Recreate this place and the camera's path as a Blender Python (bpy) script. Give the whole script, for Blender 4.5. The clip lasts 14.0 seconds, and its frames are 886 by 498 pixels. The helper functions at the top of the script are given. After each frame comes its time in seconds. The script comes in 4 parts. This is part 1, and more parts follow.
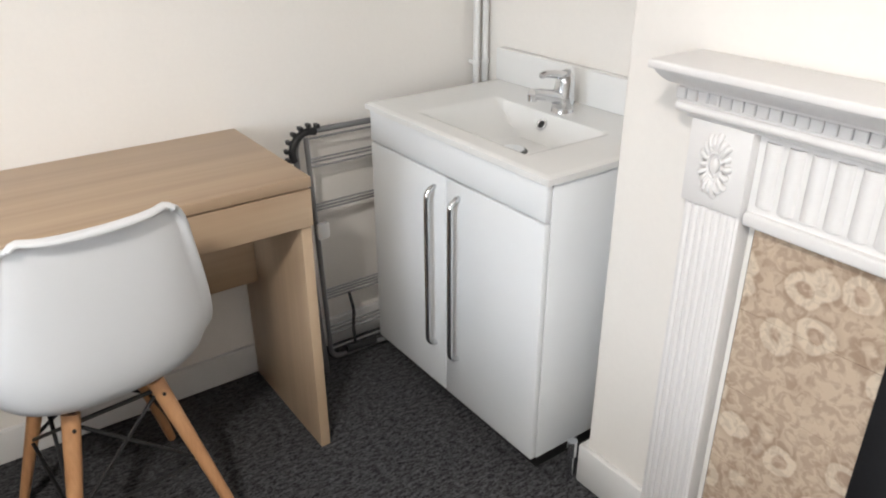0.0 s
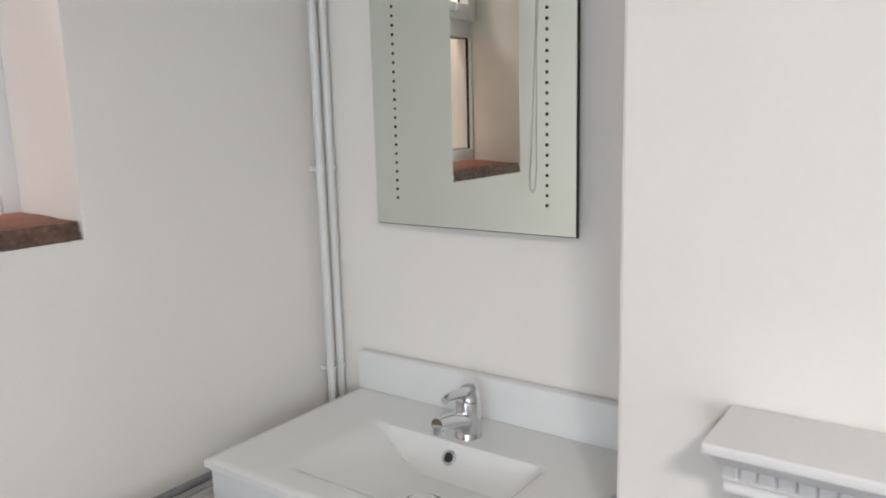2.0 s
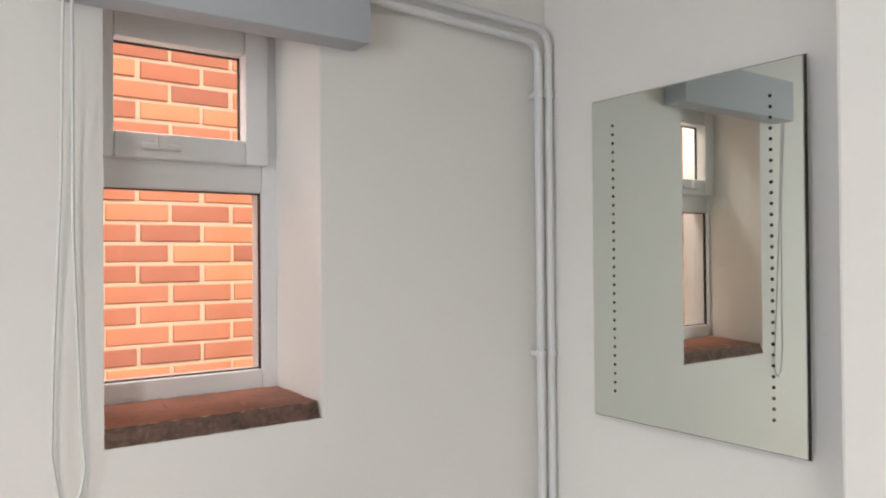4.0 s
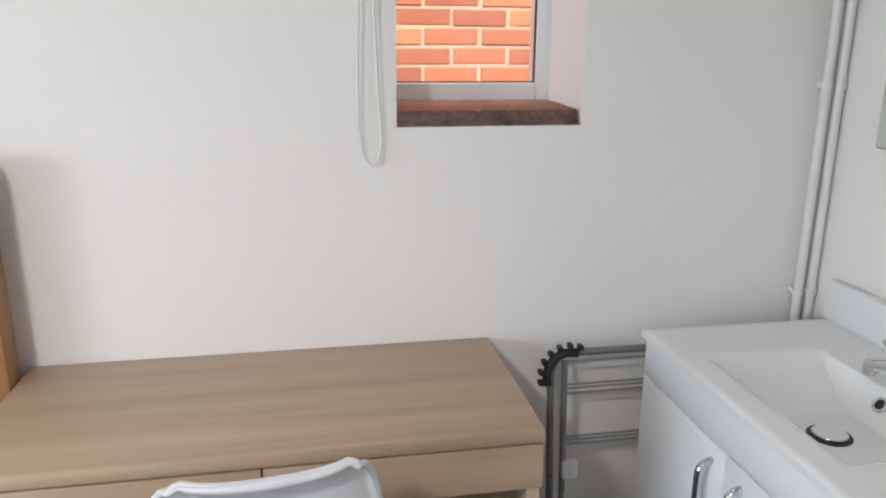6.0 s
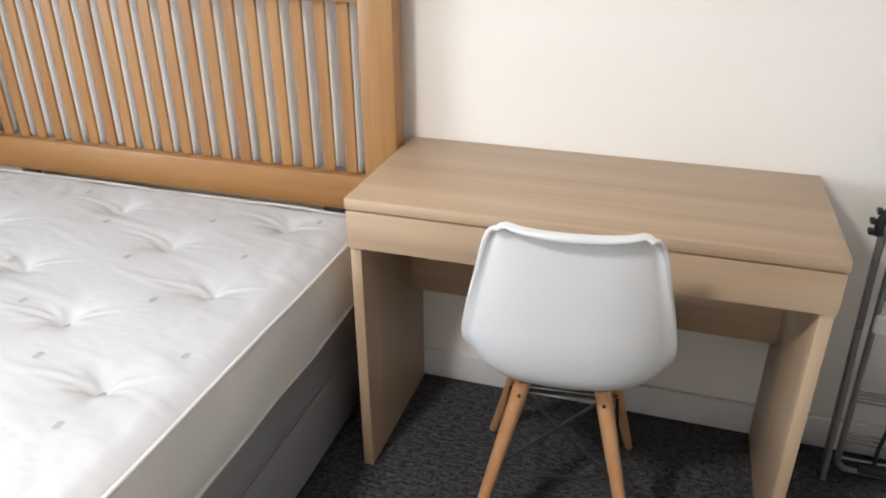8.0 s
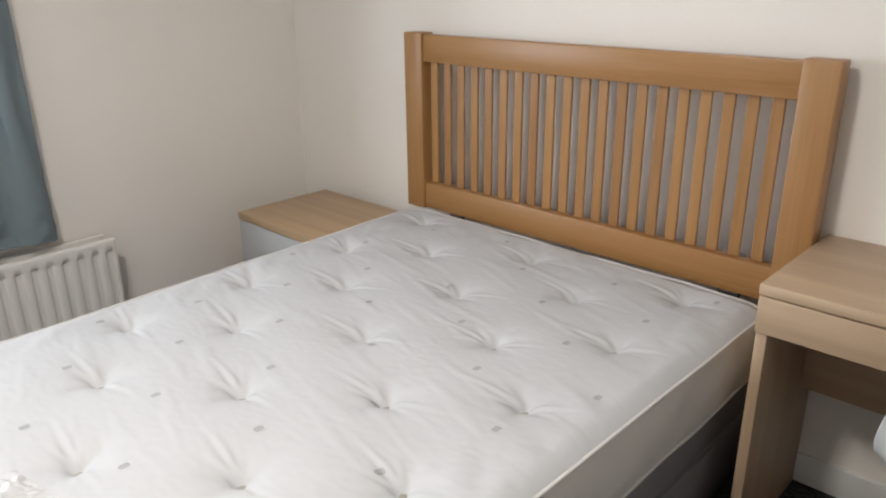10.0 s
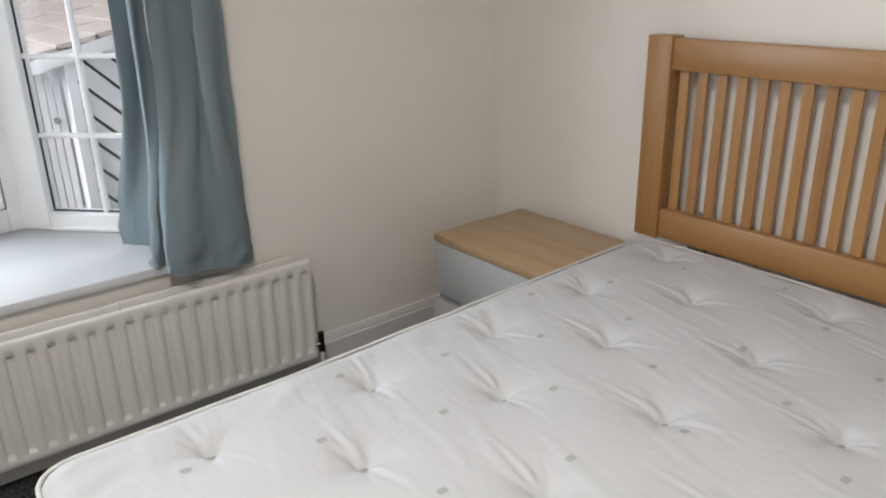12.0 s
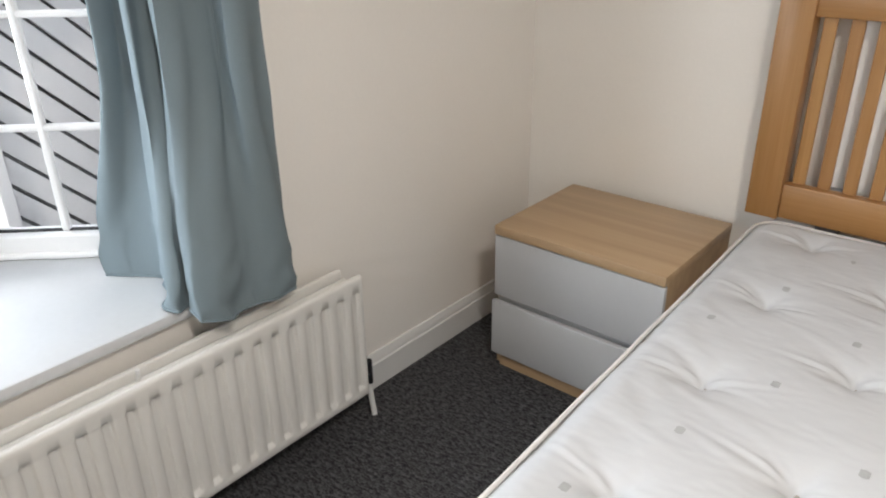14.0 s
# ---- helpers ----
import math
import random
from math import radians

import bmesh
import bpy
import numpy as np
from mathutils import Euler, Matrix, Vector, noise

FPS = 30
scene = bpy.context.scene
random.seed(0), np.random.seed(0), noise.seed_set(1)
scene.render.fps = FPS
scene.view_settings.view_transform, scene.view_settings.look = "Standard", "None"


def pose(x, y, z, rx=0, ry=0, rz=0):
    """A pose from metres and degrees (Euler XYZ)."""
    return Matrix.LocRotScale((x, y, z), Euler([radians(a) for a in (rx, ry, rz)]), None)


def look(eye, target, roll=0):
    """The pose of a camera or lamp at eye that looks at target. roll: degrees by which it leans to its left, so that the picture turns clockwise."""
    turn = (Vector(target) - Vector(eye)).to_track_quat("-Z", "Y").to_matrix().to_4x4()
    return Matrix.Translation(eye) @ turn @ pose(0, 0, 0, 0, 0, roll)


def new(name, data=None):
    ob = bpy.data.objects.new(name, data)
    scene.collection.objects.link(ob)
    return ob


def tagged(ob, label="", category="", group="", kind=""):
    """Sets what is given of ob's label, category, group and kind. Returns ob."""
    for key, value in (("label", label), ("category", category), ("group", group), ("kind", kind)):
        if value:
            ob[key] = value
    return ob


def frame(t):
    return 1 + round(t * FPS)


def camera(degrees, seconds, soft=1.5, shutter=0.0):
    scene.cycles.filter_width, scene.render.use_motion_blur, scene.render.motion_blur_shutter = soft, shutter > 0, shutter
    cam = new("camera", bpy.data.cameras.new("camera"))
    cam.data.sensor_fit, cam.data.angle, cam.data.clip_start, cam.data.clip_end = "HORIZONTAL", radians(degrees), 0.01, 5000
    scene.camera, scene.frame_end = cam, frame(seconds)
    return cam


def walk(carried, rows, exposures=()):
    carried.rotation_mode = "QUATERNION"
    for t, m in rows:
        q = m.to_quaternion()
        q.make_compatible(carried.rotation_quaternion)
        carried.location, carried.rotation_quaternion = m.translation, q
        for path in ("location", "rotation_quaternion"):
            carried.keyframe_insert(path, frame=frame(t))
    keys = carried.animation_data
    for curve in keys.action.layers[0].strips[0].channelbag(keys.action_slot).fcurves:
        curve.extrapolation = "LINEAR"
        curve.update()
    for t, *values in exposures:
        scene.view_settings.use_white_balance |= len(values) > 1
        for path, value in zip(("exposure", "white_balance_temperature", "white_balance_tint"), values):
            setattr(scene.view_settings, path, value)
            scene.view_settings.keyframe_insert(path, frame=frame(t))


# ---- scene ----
cam = camera(61.4, 14.0, soft=2.0)
EXPOSURES = [(0.0, 0.34, 6500, 10), (0.5, -0.02, 6280, 10), (1.0, -0.06, 6230, 10), (1.5, -0.06, 6260, 10), (2.0, -0.07, 6270, 10), (4.5, -0.06, 6440, 10), (5.5, -0.03, 6300, 10), (6.0, -0.02, 6050, 10), (6.5, 0.14, 6080, 10), (7.0, 0.38, 6150, 10), (7.5, 0.5, 6290, 10), (8.5, 0.17, 6440, 10), (11.0, -0.42, 6650, 10), (11.5, -0.5, 6640, 10), (12.5, -0.38, 6620, 10), (14.0, -0.1, 6700, 10)]
PATH = [
    (0, (-0.849, -1.861, 1.325), (0.195, -0.4, 0.446), -0.2),
    (0.5, (-0.732, -1.679, 1.366), (0.44, -0.217, 0.667), -0.1),
    (1, (-0.671, -1.524, 1.364), (0.642, -0.167, 0.703), -0.6),
    (1.5, (-0.666, -1.372, 1.382), (0.816, -0.143, 0.84), -1.7),
    (2, (-0.697, -1.305, 1.448), (0.903, -0.158, 1.094), -1.5),
    (2.2, (-0.713, -1.3, 1.47), (0.919, -0.172, 1.214), -1.3),
    (4.3, (-0.661, -1.415, 1.571), (0.356, 0.306, 1.605), -0.1),
    (4.5, (-0.654, -1.439, 1.565), (0.261, 0.34, 1.591), 0.2),
    (5, (-0.646, -1.458, 1.537), (0.091, 0.401, 1.481), 0.6),
    (5.5, (-0.629, -1.521, 1.467), (-0.087, 0.380, 1.163), 0.5),
    (6, (-0.595, -1.588, 1.416), (-0.241, 0.307, 0.884), 0.4),
    (6.5, (-0.546, -1.654, 1.383), (-0.416, 0.201, 0.644), 0.3),
    (7, (-0.490, -1.698, 1.350), (-0.527, 0.102, 0.477), 0.4),
    (7.5, (-0.476, -1.742, 1.35), (-0.758, -0.001, 0.407), -0.2),
    (8, (-0.536, -1.787, 1.372), (-1.073, -0.083, 0.473), -0.2),
    (8.5, (-0.569, -1.836, 1.407), (-1.384, -0.196, 0.603), -0.6),
    (8.7, (-0.572, -1.855, 1.411), (-1.479, -0.246, 0.644), -0.8),
    (10.8, (-0.765, -2.105, 1.395), (-2.206, -0.924, 0.666), 0.5),
    (11, (-0.814, -2.114, 1.39), (-2.284, -0.975, 0.653), 0.6),
    (11.5, (-1.008, -2.097, 1.388), (-2.51, -0.996, 0.658), -0.2),
    (12, (-1.205, -2.096, 1.402), (-2.667, -0.927, 0.698), -1.1),
    (12.5, (-1.447, -2.142, 1.409), (-2.792, -0.845, 0.696), -2.8),
    (13, (-1.638, -2.169, 1.402), (-2.855, -0.776, 0.643), -2.9),
    (13.5, (-1.848, -2.128, 1.396), (-3.001, -0.714, 0.577), -1.8),
    (14, (-2.035, -2.158, 1.389), (-3.211, -0.787, 0.529), -0.9),
]
walk(cam, [(t, look(eye, target, roll)) for t, eye, target, roll in PATH], EXPOSURES)

# ---- world, sun, window light ----
world = bpy.data.worlds.new("world")
scene.world = world
world.use_nodes = True
sky = world.node_tree.nodes.new("ShaderNodeTexSky")
sky.sky_type, sky.sun_disc = "NISHITA", False
sky.sun_elevation, sky.sun_rotation = radians(51), radians(170)
world.node_tree.links.new(sky.outputs[0], world.node_tree.nodes["Background"].inputs[0])
world.node_tree.nodes["Background"].inputs[1].default_value = 0.15

sun = new("sun", bpy.data.lights.new("sun", "SUN"))
sun.data.energy, sun.data.angle, sun.data.color = 5.0, radians(0.6), (1.0, 0.94, 0.85)
sun.matrix_world = look((1.0, -4.9, 8.6), (0, 1.0, 1.2))


def area(name, eye, target, w, h, power, color):
    ob = new(name, bpy.data.lights.new(name, "AREA"))
    ob.data.shape, ob.data.size, ob.data.size_y = "RECTANGLE", w, h
    ob.data.energy, ob.data.color = power, color
    ob.matrix_world = look(eye, target)
    return ob


area("bay_sky_light", (-4.80, -2.45, 1.35), (0, -2.0, 1.20), 1.62, 1.2, 112, (0.84, 0.92, 1.0))
area("bay_sky_light_south", (-4.62, -4.0, 1.65), (-2.3, -0.2, 1.1), 1.6, 1.3, 112, (0.84, 0.92, 1.0))

# added pinkish fill, out of view: stands in for brick and sky bounce on the reveal
area("side_window_fill", (-0.20, 0.42, 2.27), (-0.14, 0.12, 1.55), 0.42, 0.18, 10, (1.0, 0.84, 0.76))

room_lamp = new("room_lamp", bpy.data.lights.new("room_lamp", "AREA"))
room_lamp.data.shape, room_lamp.data.size = "DISK", 0.28
room_lamp.data.energy, room_lamp.data.color = 40, (1.0, 0.95, 0.885)
room_lamp.matrix_world = look((-1.56, -2.08, 2.315), (-1.56, -2.08, 0))


# ---- materials ----
def mat(name, color, rough=0.5, metal=0.0, vary=0.06, scale=6.0, fine=120.0, bump=0.1, stretch=(1, 1, 1), color2=None, dist=0.002, per_object=0.0, spec=0.5, ramp=(0.32, 0.68), mixing=0.35):
    """Principled surface with colour variation at two scales and fine relief."""
    m = bpy.data.materials.new(name)
    m.use_nodes = True
    nt = m.node_tree
    n, l = nt.nodes, nt.links
    b = n["Principled BSDF"]
    b.inputs["Roughness"].default_value, b.inputs["Metallic"].default_value = rough, metal
    b.inputs["Specular IOR Level"].default_value = spec
    tc = n.new("ShaderNodeTexCoord")
    mp = n.new("ShaderNodeMapping")
    mp.inputs["Scale"].default_value = stretch
    l.new(tc.outputs["Object"], mp.inputs["Vector"])
    big, small = n.new("ShaderNodeTexNoise"), n.new("ShaderNodeTexNoise")
    big.inputs["Scale"].default_value, big.inputs["Detail"].default_value = scale, 4
    small.inputs["Scale"].default_value, small.inputs["Detail"].default_value = fine, 3
    l.new(mp.outputs[0], big.inputs["Vector"])
    l.new(mp.outputs[0], small.inputs["Vector"])
    mix = n.new("ShaderNodeMix")
    mix.data_type = "RGBA"
    c2 = color2 or tuple(max(0, c * (1 - 2 * vary)) for c in color)
    mix.inputs[6].default_value, mix.inputs[7].default_value = (*color, 1), (*c2, 1)
    add = n.new("ShaderNodeMath")
    add.operation = "MULTIPLY_ADD"
    add.inputs[1].default_value = mixing
    l.new(small.outputs["Fac"], add.inputs[0])
    sc = n.new("ShaderNodeMath")
    sc.operation = "MULTIPLY"
    sc.inputs[1].default_value = 1 - mixing
    l.new(big.outputs["Fac"], sc.inputs[0])
    l.new(sc.outputs[0], add.inputs[2])
    rng = n.new("ShaderNodeMapRange")
    rng.inputs["From Min"].default_value, rng.inputs["From Max"].default_value = ramp
    l.new(add.outputs[0], rng.inputs["Value"])
    l.new(rng.outputs[0], mix.inputs["Factor"])
    out = mix.outputs[2]
    if per_object:
        info = n.new("ShaderNodeObjectInfo")
        hsv = n.new("ShaderNodeHueSaturation")
        r2 = n.new("ShaderNodeMapRange")
        r2.inputs["To Min"].default_value, r2.inputs["To Max"].default_value = 1 - per_object, 1 + per_object
        l.new(info.outputs["Random"], r2.inputs["Value"])
        l.new(r2.outputs[0], hsv.inputs["Value"])
        r3 = n.new("ShaderNodeMapRange")
        r3.inputs["To Min"].default_value, r3.inputs["To Max"].default_value = 0.5 - 0.03 * per_object, 0.5 + 0.03 * per_object
        l.new(info.outputs["Random"], r3.inputs["Value"])
        l.new(r3.outputs[0], hsv.inputs["Hue"])
        l.new(out, hsv.inputs["Color"])
        out = hsv.outputs[0]
    l.new(out, b.inputs["Base Color"])
    if bump:
        bp = n.new("ShaderNodeBump")
        bp.inputs["Strength"].default_value, bp.inputs["Distance"].default_value = bump, dist
        l.new(add.outputs[0], bp.inputs["Height"])
        l.new(bp.outputs[0], b.inputs["Normal"])
    return m


plaster = mat("wall_paint", (0.848, 0.812, 0.768), 0.75, vary=0.02, scale=1.3, fine=90, bump=0.12)
ceiling_paint = mat("ceiling_paint", (0.82, 0.81, 0.79), 0.8, vary=0.02, scale=1.5)
gloss_white = mat("white_gloss_paint", (0.74, 0.735, 0.725), 0.3, vary=0.02, scale=5, fine=60, bump=0.08)
surround_white = mat("surround_white_paint", (0.80, 0.78, 0.77), 0.45, vary=0.02, scale=6, fine=80, bump=0.12)
carpet = mat("charcoal_carpet", (0.018, 0.018, 0.020), 0.95, scale=90, fine=240, bump=1.0, stretch=(0.55, 1.2, 1), color2=(0.152, 0.152, 0.159), dist=0.006, spec=0.08, ramp=(0.40, 0.72), mixing=0.5)
desk_oak = mat("desk_oak_veneer", (0.51, 0.378, 0.257), 0.40, scale=2.2, fine=14, bump=0.05, stretch=(0.16, 4.2, 4.2), color2=(0.385, 0.27, 0.178), ramp=(0.36, 0.64), mixing=0.22)
desk_oak_up = mat("desk_oak_veneer_upright", (0.51, 0.378, 0.257), 0.40, scale=2.2, fine=11, bump=0.05, stretch=(6, 6, 0.25), color2=(0.405, 0.287, 0.19), ramp=(0.36, 0.66))
honey_oak = mat("honey_oak", (0.388, 0.202, 0.078), 0.38, scale=1.6, fine=8, bump=0.05, stretch=(0.8, 20, 20), color2=(0.30, 0.145, 0.045))
honey_oak_up = mat("honey_oak_upright", (0.388, 0.202, 0.078), 0.38, scale=1.6, fine=8, bump=0.05, stretch=(20, 20, 0.8), color2=(0.30, 0.145, 0.045), per_object=0.09)
bedside_oak = mat("bedside_oak_veneer", (0.50, 0.35, 0.21), 0.4, scale=2.2, fine=9, bump=0.04, stretch=(0.18, 5.5, 5.5), color2=(0.375, 0.25, 0.145), ramp=(0.36, 0.66), mixing=0.22)
leg_wood = mat("beech_leg", (0.58, 0.32, 0.16), 0.4, scale=2, fine=9, bump=0.05, stretch=(20, 20, 1.5), color2=(0.44, 0.22, 0.10))
grey_front = mat("pale_grey_lacquer", (0.50, 0.51, 0.53), 0.45, vary=0.02, scale=4, fine=60, bump=0.02)
vanity_white = mat("vanity_white_lacquer", (0.81, 0.83, 0.85), 0.18, vary=0.01, scale=3, fine=40, bump=0.01)
ceramic = mat("white_ceramic", (0.80, 0.80, 0.79), 0.07, vary=0.01, scale=3, fine=40, bump=0.0)
chair_plastic = mat("white_chair_plastic", (0.67, 0.675, 0.685), 0.35, vary=0.01, scale=5, fine=200, bump=0.03)
chrome = mat("chrome", (0.72, 0.73, 0.75), 0.09, metal=1.0, vary=0.02, scale=10, fine=200, bump=0.0)
steel = mat("grey_enamel_tube", (0.22, 0.22, 0.225), 0.35, metal=0.4, vary=0.06, scale=10, fine=200, bump=0.03)
wire_grey = mat("grey_wire", (0.33, 0.33, 0.33), 0.35, metal=0.5, vary=0.05, scale=10, fine=200, bump=0.0)
black_plastic = mat("black_plastic", (0.012, 0.012, 0.013), 0.45, vary=0.1, scale=20, fine=200, bump=0.1)
black_iron = mat("black_iron", (0.012, 0.012, 0.014), 0.5, metal=0.2, vary=0.15, scale=15, fine=120, bump=0.3)
fabric = mat("mattress_ticking", (0.55, 0.56, 0.58), 0.85, vary=0.02, scale=4, fine=420, bump=0.25, dist=0.001, spec=0.2)
fabric_side = mat("mattress_border", (0.74, 0.71, 0.68), 0.85, vary=0.04, scale=4, fine=380, bump=0.3, dist=0.001, spec=0.2)
piping_mat = mat("cream_piping", (0.68, 0.665, 0.645), 0.8, vary=0.03, scale=10, fine=300, bump=0.2)
tuft_mat = mat("tuft_felt", (0.40, 0.375, 0.34), 0.9, vary=0.08, scale=30, fine=300, bump=0.4)
mark_mat = mat("grey_mark", (0.42, 0.425, 0.435), 0.9, vary=0.08, scale=30, fine=300, bump=0.2)
label_mat = mat("mattress_label", (0.60, 0.60, 0.62), 0.22, vary=0.04, scale=15, fine=120, bump=0.2)
label_ink = mat("label_print", (0.52, 0.52, 0.55), 0.6, vary=0.1, scale=60, fine=200, bump=0.0)
divan = mat("grey_divan_fabric", (0.27, 0.265, 0.28), 0.9, vary=0.08, scale=5, fine=350, bump=0.4, dist=0.001, spec=0.2)
curtain_mat = mat("duck_egg_curtain", (0.175, 0.22, 0.245), 0.75, vary=0.06, scale=5, fine=330, bump=0.3, dist=0.001, spec=0.25)
radiator_white = mat("radiator_enamel", (0.72, 0.705, 0.675), 0.3, vary=0.02, scale=5, fine=90, bump=0.04)
board_white = mat("window_board_gloss", (0.66, 0.67, 0.685), 0.16, vary=0.03, scale=4, fine=60, bump=0.03)
upvc = mat("white_upvc", (0.80, 0.80, 0.80), 0.3, vary=0.02, scale=5, fine=90, bump=0.02)
gasket = mat("black_gasket", (0.015, 0.015, 0.016), 0.6, vary=0.1, scale=20, fine=100, bump=0.0)
blind_mat = mat("blind_fabric", (0.52, 0.54, 0.57), 0.8, vary=0.03, scale=6, fine=300, bump=0.2)
cord_mat = mat("white_cord", (0.75, 0.74, 0.72), 0.6, vary=0.03, scale=30, fine=200, bump=0.1)
sill_tile = mat("terracotta_sill", (0.38, 0.135, 0.072), 0.55, scale=14, fine=90, bump=0.5, color2=(0.19, 0.07, 0.042), dist=0.004)
sill_edge = mat("worn_sill_edge", (0.21, 0.12, 0.085), 0.8, scale=28, fine=110, bump=0.8, color2=(0.065, 0.04, 0.032), dist=0.005)
brick_mat = mat("orange_brick", (0.66, 0.262, 0.145), 0.9, scale=7, fine=90, bump=0.6, color2=(0.50, 0.17, 0.08), dist=0.003, per_object=0.24)
mortar = mat("pale_mortar", (0.74, 0.53, 0.36), 0.95, vary=0.08, scale=12, fine=120, bump=0.6, dist=0.004)
outside_white = mat("white_painted_timber", (0.60, 0.60, 0.615), 0.7, vary=0.05, scale=3, fine=60, bump=0.2, per_object=0.04)
# grey stands in for shade between boards, lifted for glare; plain dark on roofs
slot_dark = mat("dark_gaps_and_roofs", (0.10, 0.10, 0.105), 0.9, vary=0.1, scale=5, fine=60, bump=0.2)
roof_sheet = mat("pale_roof_sheet", (0.42, 0.38, 0.36), 0.8, vary=0.08, scale=3, fine=40, bump=0.3, per_object=0.05)
ground_mat = mat("grey_paving", (0.26, 0.25, 0.24), 0.9, vary=0.1, scale=1.5, fine=40, bump=0.5, dist=0.005)
far_brick = mat("red_brown_masonry", (0.27, 0.11, 0.075), 0.9, vary=0.15, scale=6, fine=60, bump=0.4)
# near-black brown stands in for the shade in the drawer gaps
gap_shade = mat("drawer_shadow_gap", (0.05, 0.04, 0.032), 0.8, vary=0.05, scale=10, fine=60, bump=0.0)


def glass_mat():
    m = bpy.data.materials.new("window_glass")
    m.use_nodes = True
    n, l = m.node_tree.nodes, m.node_tree.links
    n.remove(n["Principled BSDF"])
    tr, gl, mx = (n.new("ShaderNode" + k) for k in ("BsdfTransparent", "BsdfGlossy", "MixShader"))
    gl.inputs["Roughness"].default_value = 0.02
    mx.inputs[0].default_value = 0.03
    l.new(tr.outputs[0], mx.inputs[1])
    l.new(gl.outputs[0], mx.inputs[2])
    l.new(mx.outputs[0], n["Material Output"].inputs[0])
    return m


def mirror_mat():
    m = bpy.data.materials.new("mirror_silver")
    m.use_nodes = True
    b = m.node_tree.nodes["Principled BSDF"]
    b.inputs["Base Color"].default_value = (0.74, 0.785, 0.735, 1)
    b.inputs["Metallic"].default_value, b.inputs["Roughness"].default_value = 1.0, 0.015
    return m


def tile_mat():
    """Cream rings and leaf shapes on a brown ground, like old printed fireplace tiles."""
    m = bpy.data.materials.new("floral_tile")
    m.use_nodes = True
    n, l = m.node_tree.nodes, m.node_tree.links
    b = n["Principled BSDF"]
    b.inputs["Roughness"].default_value = 0.25
    tc = n.new("ShaderNodeTexCoord")
    warp = n.new("ShaderNodeTexNoise")
    warp.inputs["Scale"].default_value = 14
    sub = n.new("ShaderNodeVectorMath")
    sub.operation = "MULTIPLY_ADD"
    sub.inputs[1].default_value = (0.035, 0.035, 0.035)
    l.new(tc.outputs["Object"], warp.inputs["Vector"])
    l.new(warp.outputs["Color"], sub.inputs[0])
    l.new(tc.outputs["Object"], sub.inputs[2])
    vor = n.new("ShaderNodeTexVoronoi")
    vor.inputs["Scale"].default_value = 11.5
    l.new(sub.outputs[0], vor.inputs["Vector"])
    ring = n.new("ShaderNodeValToRGB")
    e = ring.color_ramp.elements
    e[0].position, e[0].color = 0.0, (0.47, 0.35, 0.265, 1)
    e[1].position, e[1].color = 0.16, (0.42, 0.30, 0.225, 1)
    for p, c in ((0.22, (0.70, 0.60, 0.48, 1)), (0.36, (0.68, 0.575, 0.46, 1)), (0.41, (0.40, 0.29, 0.215, 1)), (0.60, (0.52, 0.405, 0.31, 1))):
        k = e.new(p)
        k.color = c
    l.new(vor.outputs["Distance"], ring.inputs[0])
    leaf = n.new("ShaderNodeTexNoise")
    leaf.inputs["Scale"].default_value, leaf.inputs["Detail"].default_value, leaf.inputs["Distortion"].default_value = 42, 3, 1.5
    l.new(tc.outputs["Object"], leaf.inputs["Vector"])
    lr = n.new("ShaderNodeValToRGB")
    lr.color_ramp.elements[0].position, lr.color_ramp.elements[0].color = 0.42, (0.30, 0.21, 0.15, 1)
    lr.color_ramp.elements[1].position, lr.color_ramp.elements[1].color = 0.56, (0.66, 0.54, 0.41, 1)
    l.new(leaf.outputs["Fac"], lr.inputs[0])
    mx = n.new("ShaderNodeMix")
    mx.data_type = "RGBA"
    mx.inputs["Factor"].default_value = 0.34
    l.new(ring.outputs[0], mx.inputs[6])
    l.new(lr.outputs[0], mx.inputs[7])
    l.new(mx.outputs[2], b.inputs["Base Color"])
    return m


glass, mirror_silver, floral_tile = glass_mat(), mirror_mat(), tile_mat()


# ---- mesh helpers ----
def root_at(ob):
    p = Vector((0, 0, 0))
    while ob is not None:
        p += ob.location
        ob = ob.parent
    return p


def finish(name, bm, material, smooth=None):
    me = bpy.data.meshes.new(name)
    bmesh.ops.recalc_face_normals(bm, faces=bm.faces)
    bm.to_mesh(me)
    bm.free()
    for m in material if isinstance(material, (list, tuple)) else [material]:
        me.materials.append(m)
    if smooth is not None:
        me.shade_smooth()
        me.set_sharp_from_angle(angle=radians(smooth))
    return me


def part(name, bm, material, parent, label="", smooth=None):
    """One mesh object, given in world coordinates, under a thing or a part."""
    bmesh.ops.translate(bm, verts=bm.verts, vec=-root_at(parent))
    ob = new(name, finish(name, bm, material, smooth))
    ob.parent = parent
    return tagged(ob, label)


def thing(name, at, label, category, group=""):
    ob = new(name)
    ob.empty_display_size = 0.1
    ob.location = at
    return tagged(ob, label, category, group)


def solid(name, bm, material, label="", category="", kind="", smooth=None, group=""):
    return tagged(new(name, finish(name, bm, material, smooth)), label, category, group, kind)


